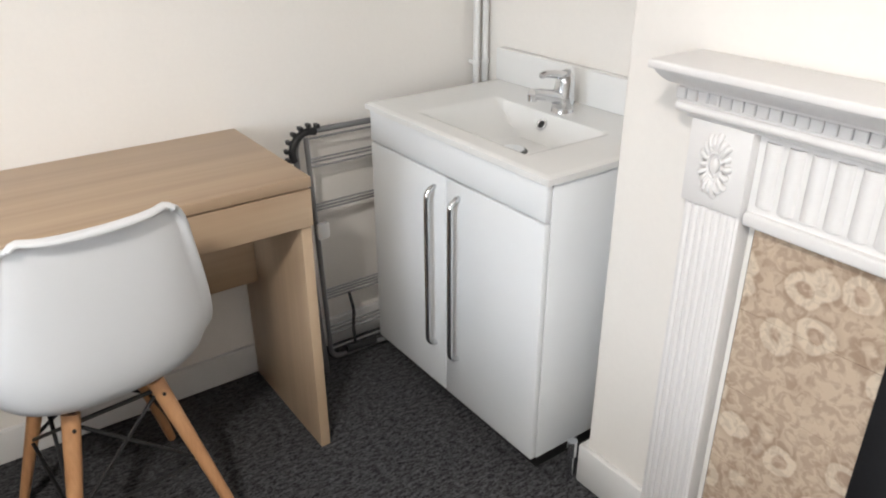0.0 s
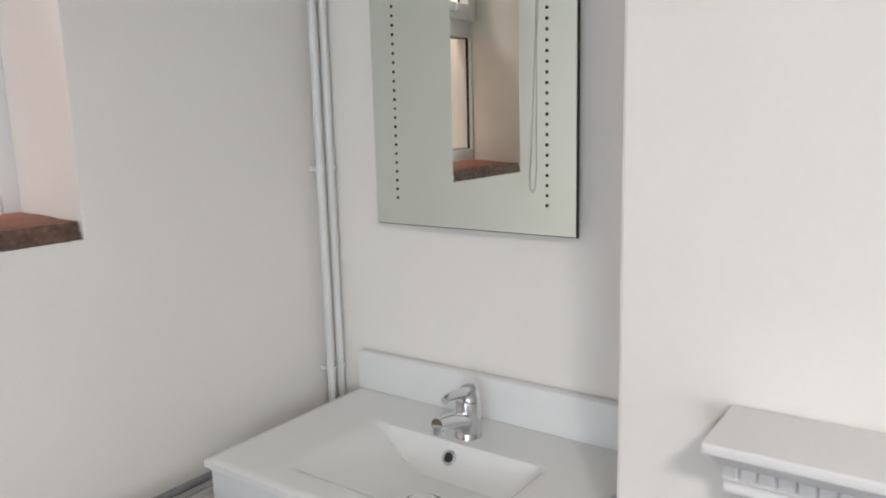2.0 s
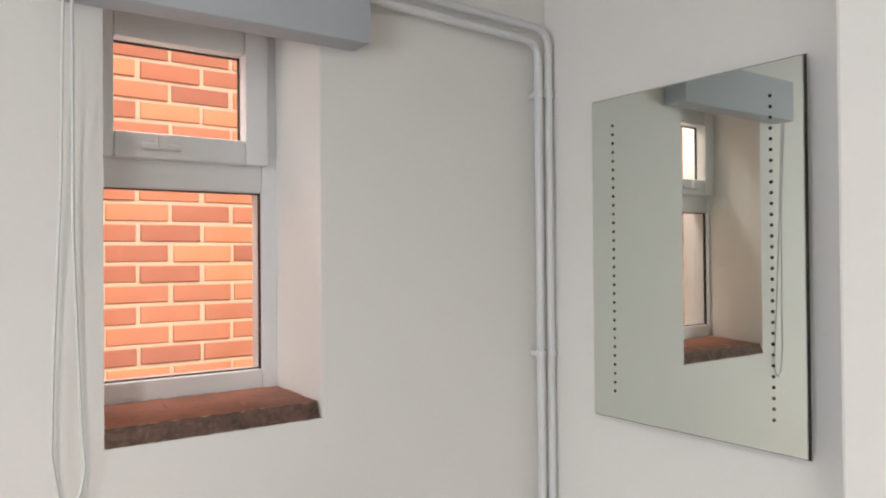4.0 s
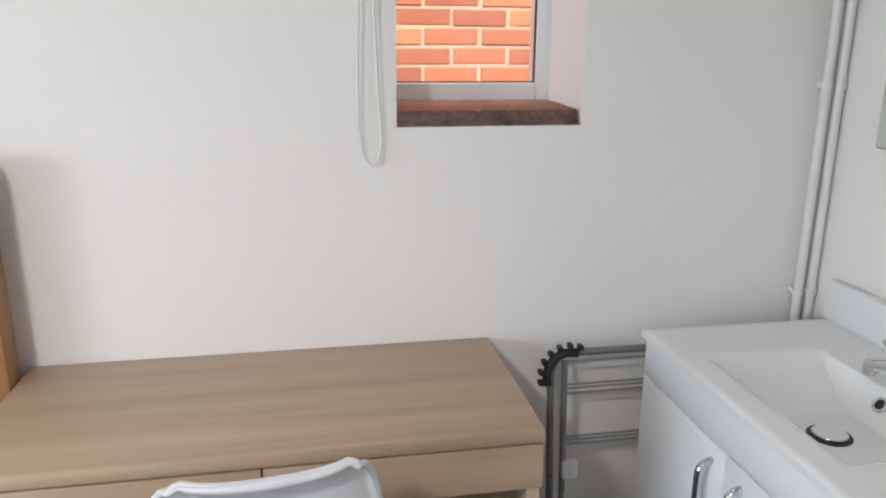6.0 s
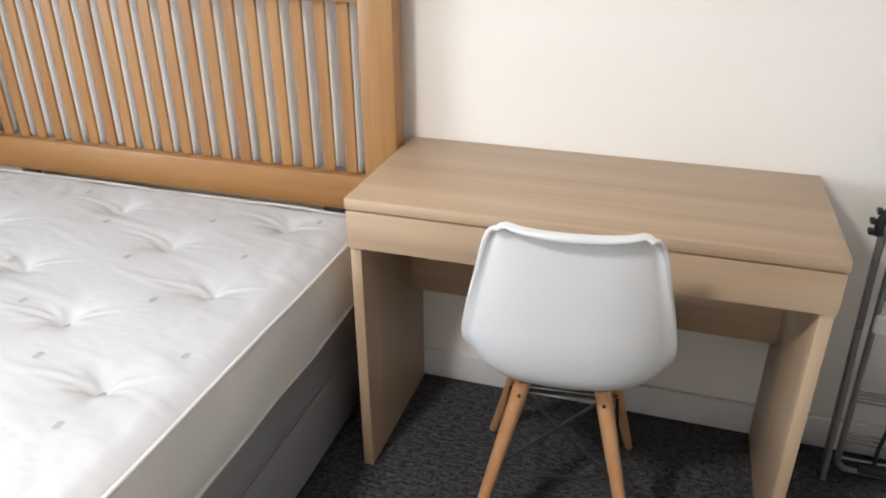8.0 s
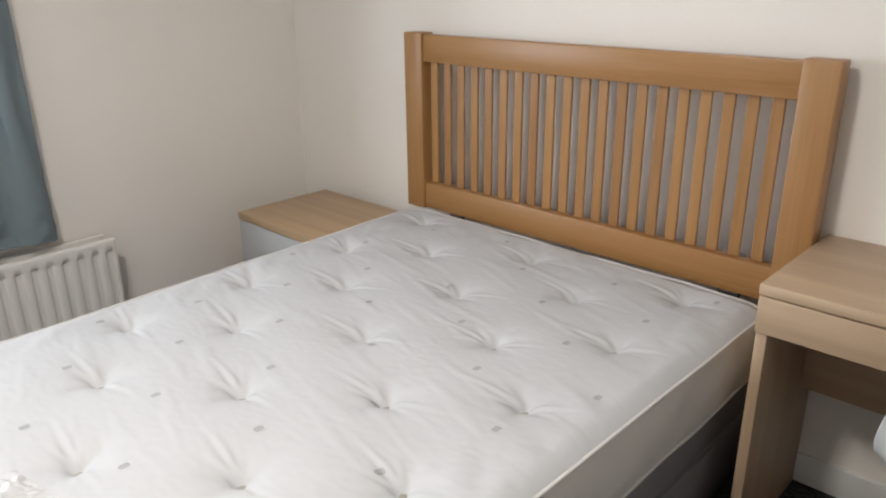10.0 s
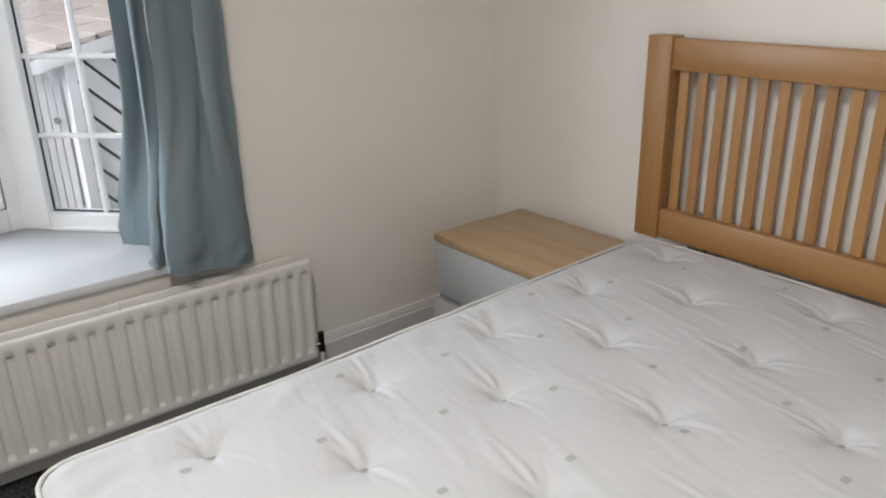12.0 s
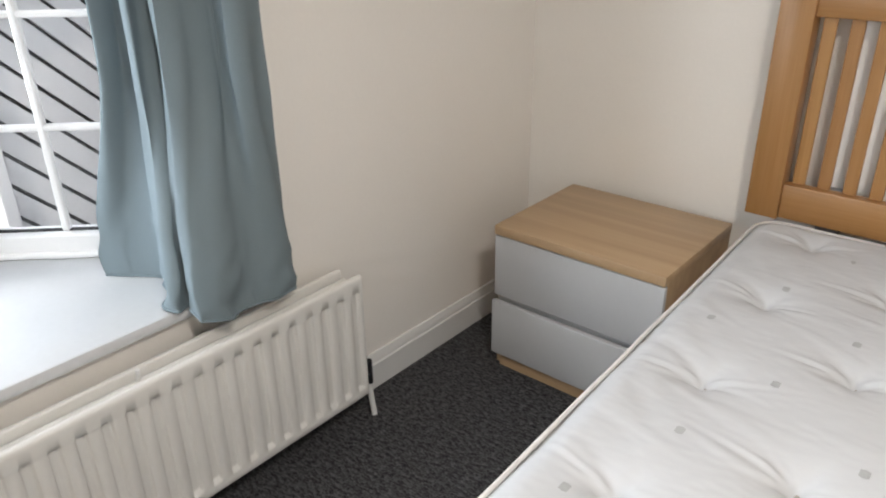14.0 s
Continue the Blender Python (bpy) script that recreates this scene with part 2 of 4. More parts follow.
def box(x0, x1, y0, y1, z0, z1, bevel=0.0, seg=2, bm=None):
    bm = bm or bmesh.new()
    made = bmesh.ops.create_cube(bm, size=1)["verts"]
    for v in made:
        v.co = Vector(((x0 + x1) / 2 + v.co.x * abs(x1 - x0), (y0 + y1) / 2 + v.co.y * abs(y1 - y0), (z0 + z1) / 2 + v.co.z * abs(z1 - z0)))
    if bevel:
        edges = list({e for v in made for e in v.link_edges})
        bmesh.ops.bevel(bm, geom=edges, offset=bevel, segments=seg, profile=0.5, affect="EDGES")
    return bm


def tube(points, r, sides=10, bm=None, closed=False, r_end=None):
    """A round bar swept along points."""
    bm = bm or bmesh.new()
    pts = [Vector(p) for p in points]
    rings, up = [], None
    for i, p in enumerate(pts):
        a = pts[i - 1] if i or closed else p
        b = pts[(i + 1) % len(pts)] if i < len(pts) - 1 or closed else p
        d = (b - a).normalized()
        if up is None:
            up = Vector((0, 0, 1)) if abs(d.z) < 0.9 else Vector((1, 0, 0))
        side = d.cross(up).normalized()
        up = side.cross(d).normalized()
        rr = r if r_end is None else r + (r_end - r) * i / (len(pts) - 1)
        rings.append([bm.verts.new(p + rr * (side * math.cos(k * math.tau / sides) + up * math.sin(k * math.tau / sides))) for k in range(sides)])
    for i in range(len(rings) if closed else len(rings) - 1):
        A, B = rings[i], rings[(i + 1) % len(rings)]
        for k in range(sides):
            bm.faces.new((A[k], A[(k + 1) % sides], B[(k + 1) % sides], B[k]))
    if not closed:
        bm.faces.new(rings[0][::-1])
        bm.faces.new(rings[-1])
    return bm


def rounded(points, radius, steps=5):
    """A polyline with its inner corners rounded."""
    pts = [Vector(p) for p in points]
    out = [pts[0]]
    for a, b, c in zip(pts, pts[1:], pts[2:]):
        u, w = (a - b).normalized(), (c - b).normalized()
        s, e = b + u * radius, b + w * radius
        for k in range(steps + 1):
            t = k / steps
            out.append((1 - t) ** 2 * s + 2 * t * (1 - t) * b + t * t * e)
    return out + [pts[-1]]


def sheet(nu, nv, fn, bm=None):
    """A grid surface from fn(u, v), both 0 to 1."""
    bm = bm or bmesh.new()
    g = [[bm.verts.new(fn(i / nu, j / nv)) for j in range(nv + 1)] for i in range(nu + 1)]
    for i in range(nu):
        for j in range(nv):
            bm.faces.new((g[i][j], g[i + 1][j], g[i + 1][j + 1], g[i][j + 1]))
    return bm


def disc(center, axis, r, depth, sides=16, bm=None, r2=None):
    c, a = Vector(center), Vector(axis).normalized()
    return tube([c - a * depth / 2, c + a * depth / 2], r, sides, bm, r_end=r2)


# ---- the room ----
XW, XE, YS, ZC = -3.466, 0.64, -3.35, 2.4
WX0, WX1, WZ0, WZ1 = -0.40, 0.013, 1.243, 2.10  # side window opening
BY0, BY1 = -3.15, -1.25  # bay opening

bm = box(XW - 0.3, XE + 0.3, YS - 0.3, 0.3, -0.12, 0.0)
box(-4.35, XW - 0.3, BY0, BY1, -0.12, 0.0, bm=bm)
solid("floor", bm, carpet, "dark charcoal flecked carpet laid wall to wall", "floor", "structure")

bm = box(XW - 0.3, WX0, 0, 0.3, 0, ZC)
box(WX1, XE + 0.3, 0, 0.3, 0, ZC, bm=bm)
box(WX0, WX1, 0, 0.3, 0, WZ0, bm=bm)
box(WX0, WX1, 0, 0.3, WZ1, ZC, bm=bm)
solid("wall_north", bm, plaster, "white painted plaster wall with a deep window recess", "wall", "structure")
solid("wall_east", box(XE, XE + 0.3, YS, 0, 0, ZC), plaster, "white painted plaster wall of the alcove", "wall", "structure")
solid("wall_south", box(XW - 0.3, XE + 0.3, YS - 0.3, YS, 0, ZC), plaster, "plain white painted plaster wall", "wall", "structure")
bm = box(XW - 0.3, XW, BY1, 0, 0, ZC)
box(XW - 0.3, XW, YS, BY0, 0, ZC, bm=bm)
box(XW - 0.3, XW, BY0, BY1, 0, 0.515, bm=bm)
box(XW - 0.3, XW, BY0, BY1, 2.15, ZC, bm=bm)
solid("wall_west", bm, plaster, "cream painted plaster wall with a wide bay opening", "wall", "structure")
solid("chimney_breast", box(0.25, XE, -2.42, -0.92, 0, ZC, 0.006), plaster, "white painted chimney breast projecting into the room", "chimney breast", "structure")
bm = box(XW - 0.3, XE + 0.3, YS - 0.3, 0.3, ZC, ZC + 0.15)
box(-4.4, XW - 0.3, BY0 - 0.1, BY1 + 0.1, 2.15, ZC + 0.15, bm=bm)
solid("ceiling", bm, ceiling_paint, "plain white painted plaster ceiling", "ceiling", "structure")


def skirting(name, x0, x1, y0, y1, h):
    solid(name, box(x0, x1, y0, y1, 0, h, 0.004), gloss_white, "white gloss painted wooden skirting board", "skirting board", "structure", 40)


skirting("baseboard_north", XW, XE, -0.016, -0.0005, 0.094)
bm = bmesh.new()
prof = [(0.0005, 0.0), (0.018, 0.0), (0.018, 0.084), (0.014, 0.088), (0.014, 0.096), (0.010, 0.107), (0.007, 0.117), (0.0005, 0.117)]
ends = [[bm.verts.new((XW + x, y, z)) for x, z in prof] for y in (YS, -0.018)]
bm.faces.new(ends[0])
bm.faces.new(ends[1][::-1])
for i in range(len(prof)):
    j = (i + 1) % len(prof)
    bm.faces.new((ends[0][i], ends[1][i], ends[1][j], ends[0][j]))
bmesh.ops.recalc_face_normals(bm, faces=bm.faces)
solid("baseboard_west", bm, gloss_white, "white gloss skirting board with a moulded top", "skirting board", "structure", 25)
skirting("baseboard_breast", 0.234, 0.2495, -1.10, -0.905, 0.11)
skirting("baseboard_breast_side", 0.236, XE, -0.9195, -0.904, 0.11)

bm = bmesh.new()
lo, hi = [[bm.verts.new((x, y, z)) for x, y in ((WX1 + 0.002, 0.001), (WX1 + 0.002, 0.189), (-0.005, 0.189), (WX1 - 0.002, 0.001))] for z in (WZ0 + 0.001, WZ1 - 0.001)]
bm.faces.new(lo[::-1])
bm.faces.new(hi)
for i in range(4):
    bm.faces.new((lo[i], lo[(i + 1) % 4], hi[(i + 1) % 4], hi[i]))
bmesh.ops.recalc_face_normals(bm, faces=bm.faces)
solid("trim_reveal", bm, plaster, "white plastered splayed window reveal", "window reveal", "structure")

# side window: frame, opening top light, fixed lower light
FY0, FY1 = 0.19, 0.255
win = tagged(thing("window_1", (-0.2, FY0, WZ0), "white plastic casement window with small top light", "window"), kind="structure")


def ring(x0, x1, z0, z1, w, y0, y1, bev=0.006):
    bm = box(x0, x0 + w, y0, y1, z0, z1, bev)
    box(x1 - w, x1, y0, y1, z0, z1, bev, bm=bm)
    box(x0 + w, x1 - w, y0 + 0.001, y1, z0, z0 + w, bev, bm=bm)
    box(x0 + w, x1 - w, y0 + 0.001, y1, z1 - w, z1, bev, bm=bm)
    return bm


bm = box(WX0, -0.390, FY0, FY1, WZ0, WZ1, 0.005)
box(-0.037, WX1, FY0, FY1, WZ0, WZ1, 0.005, bm=bm)
box(-0.390, -0.037, FY0 + 0.001, FY1, WZ0, 1.325, 0.005, bm=bm)
box(-0.390, -0.037, FY0 + 0.001, FY1, 1.712, 1.775, 0.005, bm=bm)
box(-0.390, -0.037, FY0 + 0.001, FY1, 2.065, WZ1, 0.005, bm=bm)
part("window_frame", bm, upvc, win, smooth=40)
sash = part("top_sash", ring(-0.3985, -0.030, 1.770, 2.058, 0.052, FY0 - 0.022, FY0 + 0.02), upvc, win, smooth=40)
bm = box(-0.30, -0.22, FY0 - 0.034, FY0 - 0.022, 1.787, 1.800, 0.004)
box(-0.27, -0.25, FY0 - 0.045, FY0 - 0.034, 1.788, 1.815, 0.004, bm=bm)
part("window_catch", bm, upvc, sash, "small white catch", 40)
part("gasket", ring(-0.3475, -0.0815, 1.8215, 2.0065, 0.0035, FY0 + 0.013, FY0 + 0.0215, 0.001), gasket, sash)
part("gasket", ring(-0.3915, -0.0355, 1.3235, 1.7135, 0.0045, FY0 + 0.012, FY0 + 0.0215, 0.001), gasket, win)
for z0, z1, x0, x1 in ((1.325, 1.712, -0.390, -0.037), (1.822, 2.006, -0.347, -0.082)):
    pane = part("pane", box(x0, x1, FY0 + 0.022, FY0 + 0.026, z0, z1), glass, win)
    pane.visible_shadow = False

sill = tagged(thing("window_sill", (-0.2, 0.1, WZ0), "dark red quarry tile window sill with worn mortar edge", "window sill"), kind="structure")
for k in range(3):
    a = WX0 + 0.408 * k / 3
    bm = sheet(8, 6, lambda u, v: (a + 0.136 * u, 0.012 + 0.176 * v, WZ0 + 0.032 + 0.010 * v + 0.003 * noise.noise(Vector((9 * a + 5 * u, 5 * v, 2)))))
    part("tile", bm, sill_tile, sill, smooth=60)
bm = sheet(60, 6, lambda u, v: (WX0 + 0.404 * u, 0.012 * v - 0.002 + 0.004 * noise.noise(Vector((30 * u, 4 * v, 1))), WZ0 + 0.002 + 0.031 * v + 0.003 * noise.noise(Vector((22 * u, 3, 7)))))
part("sill_edge", bm, sill_edge, sill, "chipped brown mortar edge")

# roller blind above the window with its cord
blind = thing("roller_blind", (-0.19, -0.03, 2.0), "grey roller blind rolled up above the window", "blind")
part("cassette", box(-0.478, 0.09, -0.075, -0.001, 2.0, 2.13, 0.006), blind_mat, blind, smooth=40)
bm = tube([(-0.468, -0.045, 2.01), (-0.470, -0.03, 1.7), (-0.480, -0.022, 1.42), (-0.484, -0.02, 1.25), (-0.474, -0.02, 1.185), (-0.457, -0.02, 1.165), (-0.441, -0.02, 1.18), (-0.434, -0.02, 1.22), (-0.440, -0.022, 1.30), (-0.452, -0.03, 1.6), (-0.455, -0.045, 2.01)], 0.0028, 6)
part("pull_cord", bm, cord_mat, blind, "thin white looped pull cord", 60)

# bay window
bay = tagged(thing("window_2", (-3.9, -2.2, 0.55), "white bay window with slim glazing bars", "window"), kind="structure")
A, B, C, D = Vector((-3.74, -1.25)), Vector((-4.17, -1.66)), Vector((-4.17, -2.74)), Vector((-3.74, -3.15))


def bay_light(p, q, stile0, stile1, bars, sash=0.0):
    d = (q - p)
    ln, d = d.length, d.normalized()
    nrm = Vector((d.y, -d.x))
    if nrm.x < 0:
        nrm = -nrm

    def bar(s0, s1, z0, z1, depth=0.07, off=0.0, bm=None, bev=0.004):
        bm = bm or bmesh.new()
        n0 = set(bm.verts)
        box(s0, s1, -depth / 2 + off, depth / 2 + off, z0, z1, bev, 1, bm=bm)
        for v in set(bm.verts) - n0:
            v.co = Vector((p.x + d.x * v.co.x + nrm.x * v.co.y, p.y + d.y * v.co.x + nrm.y * v.co.y, v.co.z))
        return bm

    g0, g1 = stile0, ln - stile1
    z0, z1 = (0.637, 2.075) if sash else (0.612, 2.09)
    bm = bar(0.0, g0, 0.55, 2.15)
    bar(g1, ln, 0.55, 2.15, bm=bm)
    bar(g0, g1, 0.55, z0, 0.069, bm=bm)
    bar(g0, g1, z1, 2.15, 0.069, bm=bm)
    fr = part("window_frame", bm, upvc, bay, smooth=40)
    if sash:
        bm = bar(g0 - 0.002, g0 + 0.002, z0, z1, 0.004, 0.035, bev=0.0005)
        bar(g0, g1, z0 - 0.002, z0 + 0.002, 0.004, 0.035, bm=bm, bev=0.0005)
        part("gasket", bm, gasket, fr)
        a0, a1 = g0 + 0.003, g1 - 0.003
        bm = bar(a0, a0 + sash, z0 + 0.003, z1 - 0.003, 0.07, 0.02, bev=0.008)
        bar(a1 - sash, a1, z0 + 0.003, z1 - 0.003, 0.07, 0.02, bm=bm, bev=0.008)
        bar(a0 + sash, a1 - sash, z0 + 0.003, z0 + sash, 0.069, 0.02, bm=bm, bev=0.008)
        bar(a0 + sash, a1 - sash, z1 - sash, z1 - 0.003, 0.069, 0.02, bm=bm, bev=0.008)
        fr = part("opening_sash", bm, upvc, bay, smooth=40)
        g0, g1, z0, z1 = a0 + sash, a1 - sash, z0 + sash, z1 - sash
    bm = bar(g0, g1, z0 - 0.001, z0 + 0.004, 0.014, bev=0.001)
    bar(g1 - 0.003, g1 + 0.001, z0 + 0.006, z1, 0.010, bm=bm, bev=0.001)
    bar(g0 - 0.001, g0 + 0.003, z0 + 0.006, z1, 0.010, bm=bm, bev=0.001)
    part("gasket", bm, gasket, fr)
    if not sash:
        part("bead", bar(g0, g1, 0.55, 0.566, 0.095), upvc, fr)
    for s in bars:
        part("glazing_bar", bar(s - 0.0095, s + 0.0095, z0, z1, 0.022), upvc, fr)
    for z in (0.886, 1.153, 1.420, 1.687, 1.954):
        part("glazing_bar", bar(g0, g1, z - 0.0085, z + 0.0085, 0.020), upvc, fr)
    pane = part("pane", bar(g0, g1, z0, z1, 0.004, bev=0), glass, fr)
    pane.visible_shadow = False


bay_light(A, B, 0.075, 0.118, (0.275,))
bay_light(B, C, 0.061, 0.061, (0.327, 0.54, 0.753), 0.052)
bay_light(C, D, 0.118, 0.075, (0.319,))
bm = bmesh.new()
plan = [(-3.437, BY1 + 0.012), (-3.70, BY1 - 0.002), (-4.15, -1.64), (-4.15, -2.76), (-3.70, BY0 + 0.002), (-3.437, BY0 - 0.012)]
lo, hi = [[bm.verts.new((x, y, z)) for x, y in plan] for z in (0.522, 0.55)]
bm.faces.new(lo[::-1])
bm.faces.new(hi)
for i in range(len(plan)):
    j = (i + 1) % len(plan)
    bm.faces.new((lo[i], lo[j], hi[j], hi[i]))
bmesh.ops.bevel(bm, geom=list(bm.edges), offset=0.005, segments=2, profile=0.5, affect="EDGES")
tagged(part("window_board", bm, board_white, bay, "glossy white window board", 40))
bm = bmesh.new()
for p, q in ((A, B), (B, C), (C, D)):
    vs = []
    for k, z in ((0, 0), (0, 0.515), (1, 0.515), (1, 0)):
        o = p if k == 0 else q
        vs.append(bm.verts.new((o.x - 0.05, o.y, z - 0.1)))
    bm.faces.new(vs)
bmesh.ops.solidify(bm, geom=list(bm.faces), thickness=0.1)
solid("wall_bay", bm, plaster, "low plastered wall under the bay window", "wall", "structure")

# ---- wash corner ----
vanity = thing("vanity_unit", (0.37, -0.47, 0), "glossy white vanity cabinet with two doors", "vanity unit")
part("plinth", box(0.185, 0.60, -0.815, -0.125, 0.0, 0.05), black_plastic, vanity, "dark recessed plinth")
bm = box(0.172, 0.60, -0.826, -0.808, 0.042, 0.772, 0.003)
box(0.172, 0.60, -0.132, -0.114, 0.042, 0.772, 0.003, bm=bm)
box(0.172, 0.60, -0.808, -0.132, 0.042, 0.060, bm=bm)
box(0.585, 0.60, -0.808, -0.132, 0.060, 0.68, bm=bm)
part("body", bm, vanity_white, vanity, smooth=40)
part("fascia", box(0.153, 0.171, -0.826, -0.114, 0.684, 0.771, 0.004), vanity_white, vanity, smooth=40)
for y0, y1, hy in ((-0.4685, -0.114, -0.424), (-0.826, -0.4715, -0.524)):
    door = part("door", box(0.153, 0.171, y0, y1, 0.045, 0.680, 0.004), vanity_white, vanity, smooth=40)
    arc = rounded([(0.154, hy, 0.643), (0.127, hy, 0.638), (0.127, hy, 0.185), (0.154, hy, 0.180)], 0.025, 6)
    part("handle", tube(arc, 0.0075, 12), chrome, door, "long chrome bow handle", 60)


def basin_z(x, y):
    s = max(0.0, min((0.472 - x) / 0.035, (y + 0.70) / 0.07, (-0.262 - y) / 0.16, (x - 0.205) / 0.085, 1.0))
    s = s * s * (3 - 2 * s)
    return 0.790 - 0.072 * s


bm = sheet(56, 80, lambda u, v: (0.146 + 0.466 * u, -0.835 + 0.732 * v, basin_z(0.146 + 0.466 * u, -0.835 + 0.732 * v) - (0.004 if u in (0.0,) or v in (0.0, 1.0) else 0)))
rim = [e for e in bm.edges if e.is_boundary]
ext = bmesh.ops.extrude_edge_only(bm, edges=rim)["geom"]
for v in ext:
    if isinstance(v, bmesh.types.BMVert):
        v.co.z = 0.772
top = part("basin_top", bm, ceramic, vanity, "white ceramic counter with moulded basin", 50)
bm = disc((0.341, -0.497, 0.7225), (0, 0, 1), 0.032, 0.006, 28)
bmesh.ops.bevel(bm, geom=list(bm.edges), offset=0.002, segments=2, affect="EDGES")
# flat black disc round the plug paints the shaded gap at its edge
part("drain_gap_shade", disc((0.341, -0.497, 0.7186), (0, 0, 1), 0.040, 0.002, 28), black_plastic, top)
part("drain_plug", bm, chrome, top, "round chrome click plug", 40)
bm = bmesh.new()
ov = Vector((0.452, -0.482, 0.764))
ax = Vector((-0.82, 0, 0.57))
s1, s2 = ax.cross(Vector((0, 1, 0))).normalized(), Vector((0, 1, 0))
tube([ov + 0.013 * (s1 * math.cos(k * math.tau / 18) + s2 * math.sin(k * math.tau / 18)) for k in range(18)], 0.0035, 8, bm, True)
over = part("overflow_ring", bm, chrome, top, smooth=60)
part("overflow_hole", disc(ov - ax * 0.001, ax, 0.011, 0.003, 18), black_plastic, over)

part("splashback", box(0.606, 0.637, -0.918, -0.103, 0.79, 0.884, 0.004), ceramic, vanity, "low white ceramic upstand", 40)

tap = thing("basin_tap", (0.515, -0.487, 0.79), "chrome single lever mixer tap on the basin", "tap")
part("base", tube([(0.517, -0.487, 0.789), (0.517, -0.487, 0.798), (0.517, -0.487, 0.803)], 0.030, 20, r_end=0.026), chrome, tap, smooth=40)
part("body", tube([(0.518, -0.487, 0.80), (0.520, -0.487, 0.84), (0.521, -0.487, 0.866)], 0.0285, 20, r_end=0.0255), chrome, tap, smooth=40)
part("spout", tube([(0.514, -0.487, 0.824), (0.47, -0.487, 0.838), (0.430, -0.487, 0.848), (0.408, -0.487, 0.851)], 0.0190, 16, r_end=0.0135), chrome, tap, smooth=50)
part("aerator", tube([(0.4105, -0.487, 0.848), (0.4085, -0.487, 0.833)], 0.0125, 16, r_end=0.0115), chrome, tap, smooth=50)
bm = tube([(0.522, -0.487, 0.864), (0.523, -0.487, 0.876), (0.516, -0.487, 0.888)], 0.0255, 18, r_end=0.0185)
tube([(0.520, -0.487, 0.882), (0.478, -0.487, 0.892), (0.448, -0.487, 0.896), (0.436, -0.487, 0.892)], 0.0115, 12, bm, r_end=0.0075)
part("lever", bm, chrome, tap, smooth=50)

mir = thing("mirror", (0.6, -0.47, 1.217), "rectangular bathroom mirror with two rows of light dots", "mirror")
part("back_box", box(0.6085, XE - 0.001, -0.665, -0.214, 1.222, 1.905), gloss_white, mir)
part("mirror_edge", box(0.6064, 0.6084, -0.6925, -0.1905, 1.2065, 1.9195), gasket, mir, "thin dark edge")
part("mirror_glass", box(0.600, 0.606, -0.690, -0.193, 1.209, 1.917, 0.001, 1), mirror_silver, mir, "silvered mirror glass")
for y in (-0.255, -0.628):
    bm = bmesh.new()
    for k in range(31):
        disc((0.5995, y, 1.268 + k * 0.0196), (1, 0, 0), 0.0034, 0.0008, 8, bm)
    part("light_dots", bm, black_plastic, mir, "row of small dark light dots")

for k, (px, top_z) in enumerate(((0.588, 2.093), (0.622, 2.127))):
    pipe = thing("heating_pipe", (px, -0.03, 0), "white painted pipe running up the corner beside its twin", "pipe", "pipes in the corner")
    pts = rounded([(0.02, -0.030, top_z + 0.02), (px, -0.030, top_z), (px, -0.030, 0.0)], 0.045, 7)
    part("tube", tube(pts, 0.0105, 12), gloss_white, pipe, smooth=60)
    for z in (1.965, 1.329, 0.83):
        bm = tube([(px, -0.030, z - 0.007), (px, -0.030, z + 0.007)], 0.0145, 12)
        box(px - 0.006, px + 0.006, -0.030, -0.0005, z - 0.006, z + 0.006, bm=bm)
        part("clip", bm, gloss_white, pipe, smooth=40)

stub = thing("pipe_stub", (0.225, -0.895, 0), "short chrome valve and pipe at the skirting corner", "pipe")
part("riser", tube([(0.225, -0.893, 0), (0.225, -0.893, 0.09)], 0.008, 10), chrome, stub, smooth=60)
part("valve_body", tube([(0.225, -0.893, 0.075), (0.225, -0.893, 0.118)], 0.013, 10), chrome, stub, smooth=60)

# ---- desk ----
DX0, DX1, DY, DZ = -1.183, -0.191, -0.444, 0.752
desk = thing("desk", (-0.69, -0.23, 0), "light oak veneer desk with two flat drawers", "desk")
part("desktop", box(DX0, DX1, DY, -0.001, DZ - 0.026, DZ, 0.003), desk_oak, desk, smooth=40)
for x0, x1 in ((DX0 + 0.002, -0.6895), (-0.6865, DX1 - 0.002)):
    part("drawer_front", box(x0, x1, DY + 0.001, DY + 0.019, 0.634, DZ - 0.0295, 0.002), desk_oak, desk, smooth=40)
# dark filler behind the fronts, coloured as the shade in their gaps
part("drawer_box", box(DX0 + 0.02, DX1 - 0.02, DY + 0.0195, -0.02, 0.646, DZ - 0.028), gap_shade, desk)
part("side_edge", box(DX0, DX0 + 0.018, DY + 0.02, -0.002, 0.634, DZ - 0.0265), desk_oak, desk)
part("side_edge", box(DX1 - 0.018, DX1, DY + 0.02, -0.002, 0.634, DZ - 0.0265), desk_oak, desk)
for x0, x1 in ((DX0 + 0.003, DX0 + 0.029), (DX1 - 0.029, DX1 - 0.003)):
    part("leg_panel", box(x0, x1, DY + 0.012, -0.018, 0.0, 0.634, 0.002), desk_oak_up, desk, smooth=40)
part("back_rail", box(DX0 + 0.03, DX1 - 0.03, -0.122, -0.104, 0.36, 0.645, 0.002), desk_oak, desk, smooth=40)

# ---- chair ----
CX, CY = -0.690, -0.390
chair = thing("chair", (CX, CY, 0), "white moulded plastic bucket chair with beech legs", "chair")
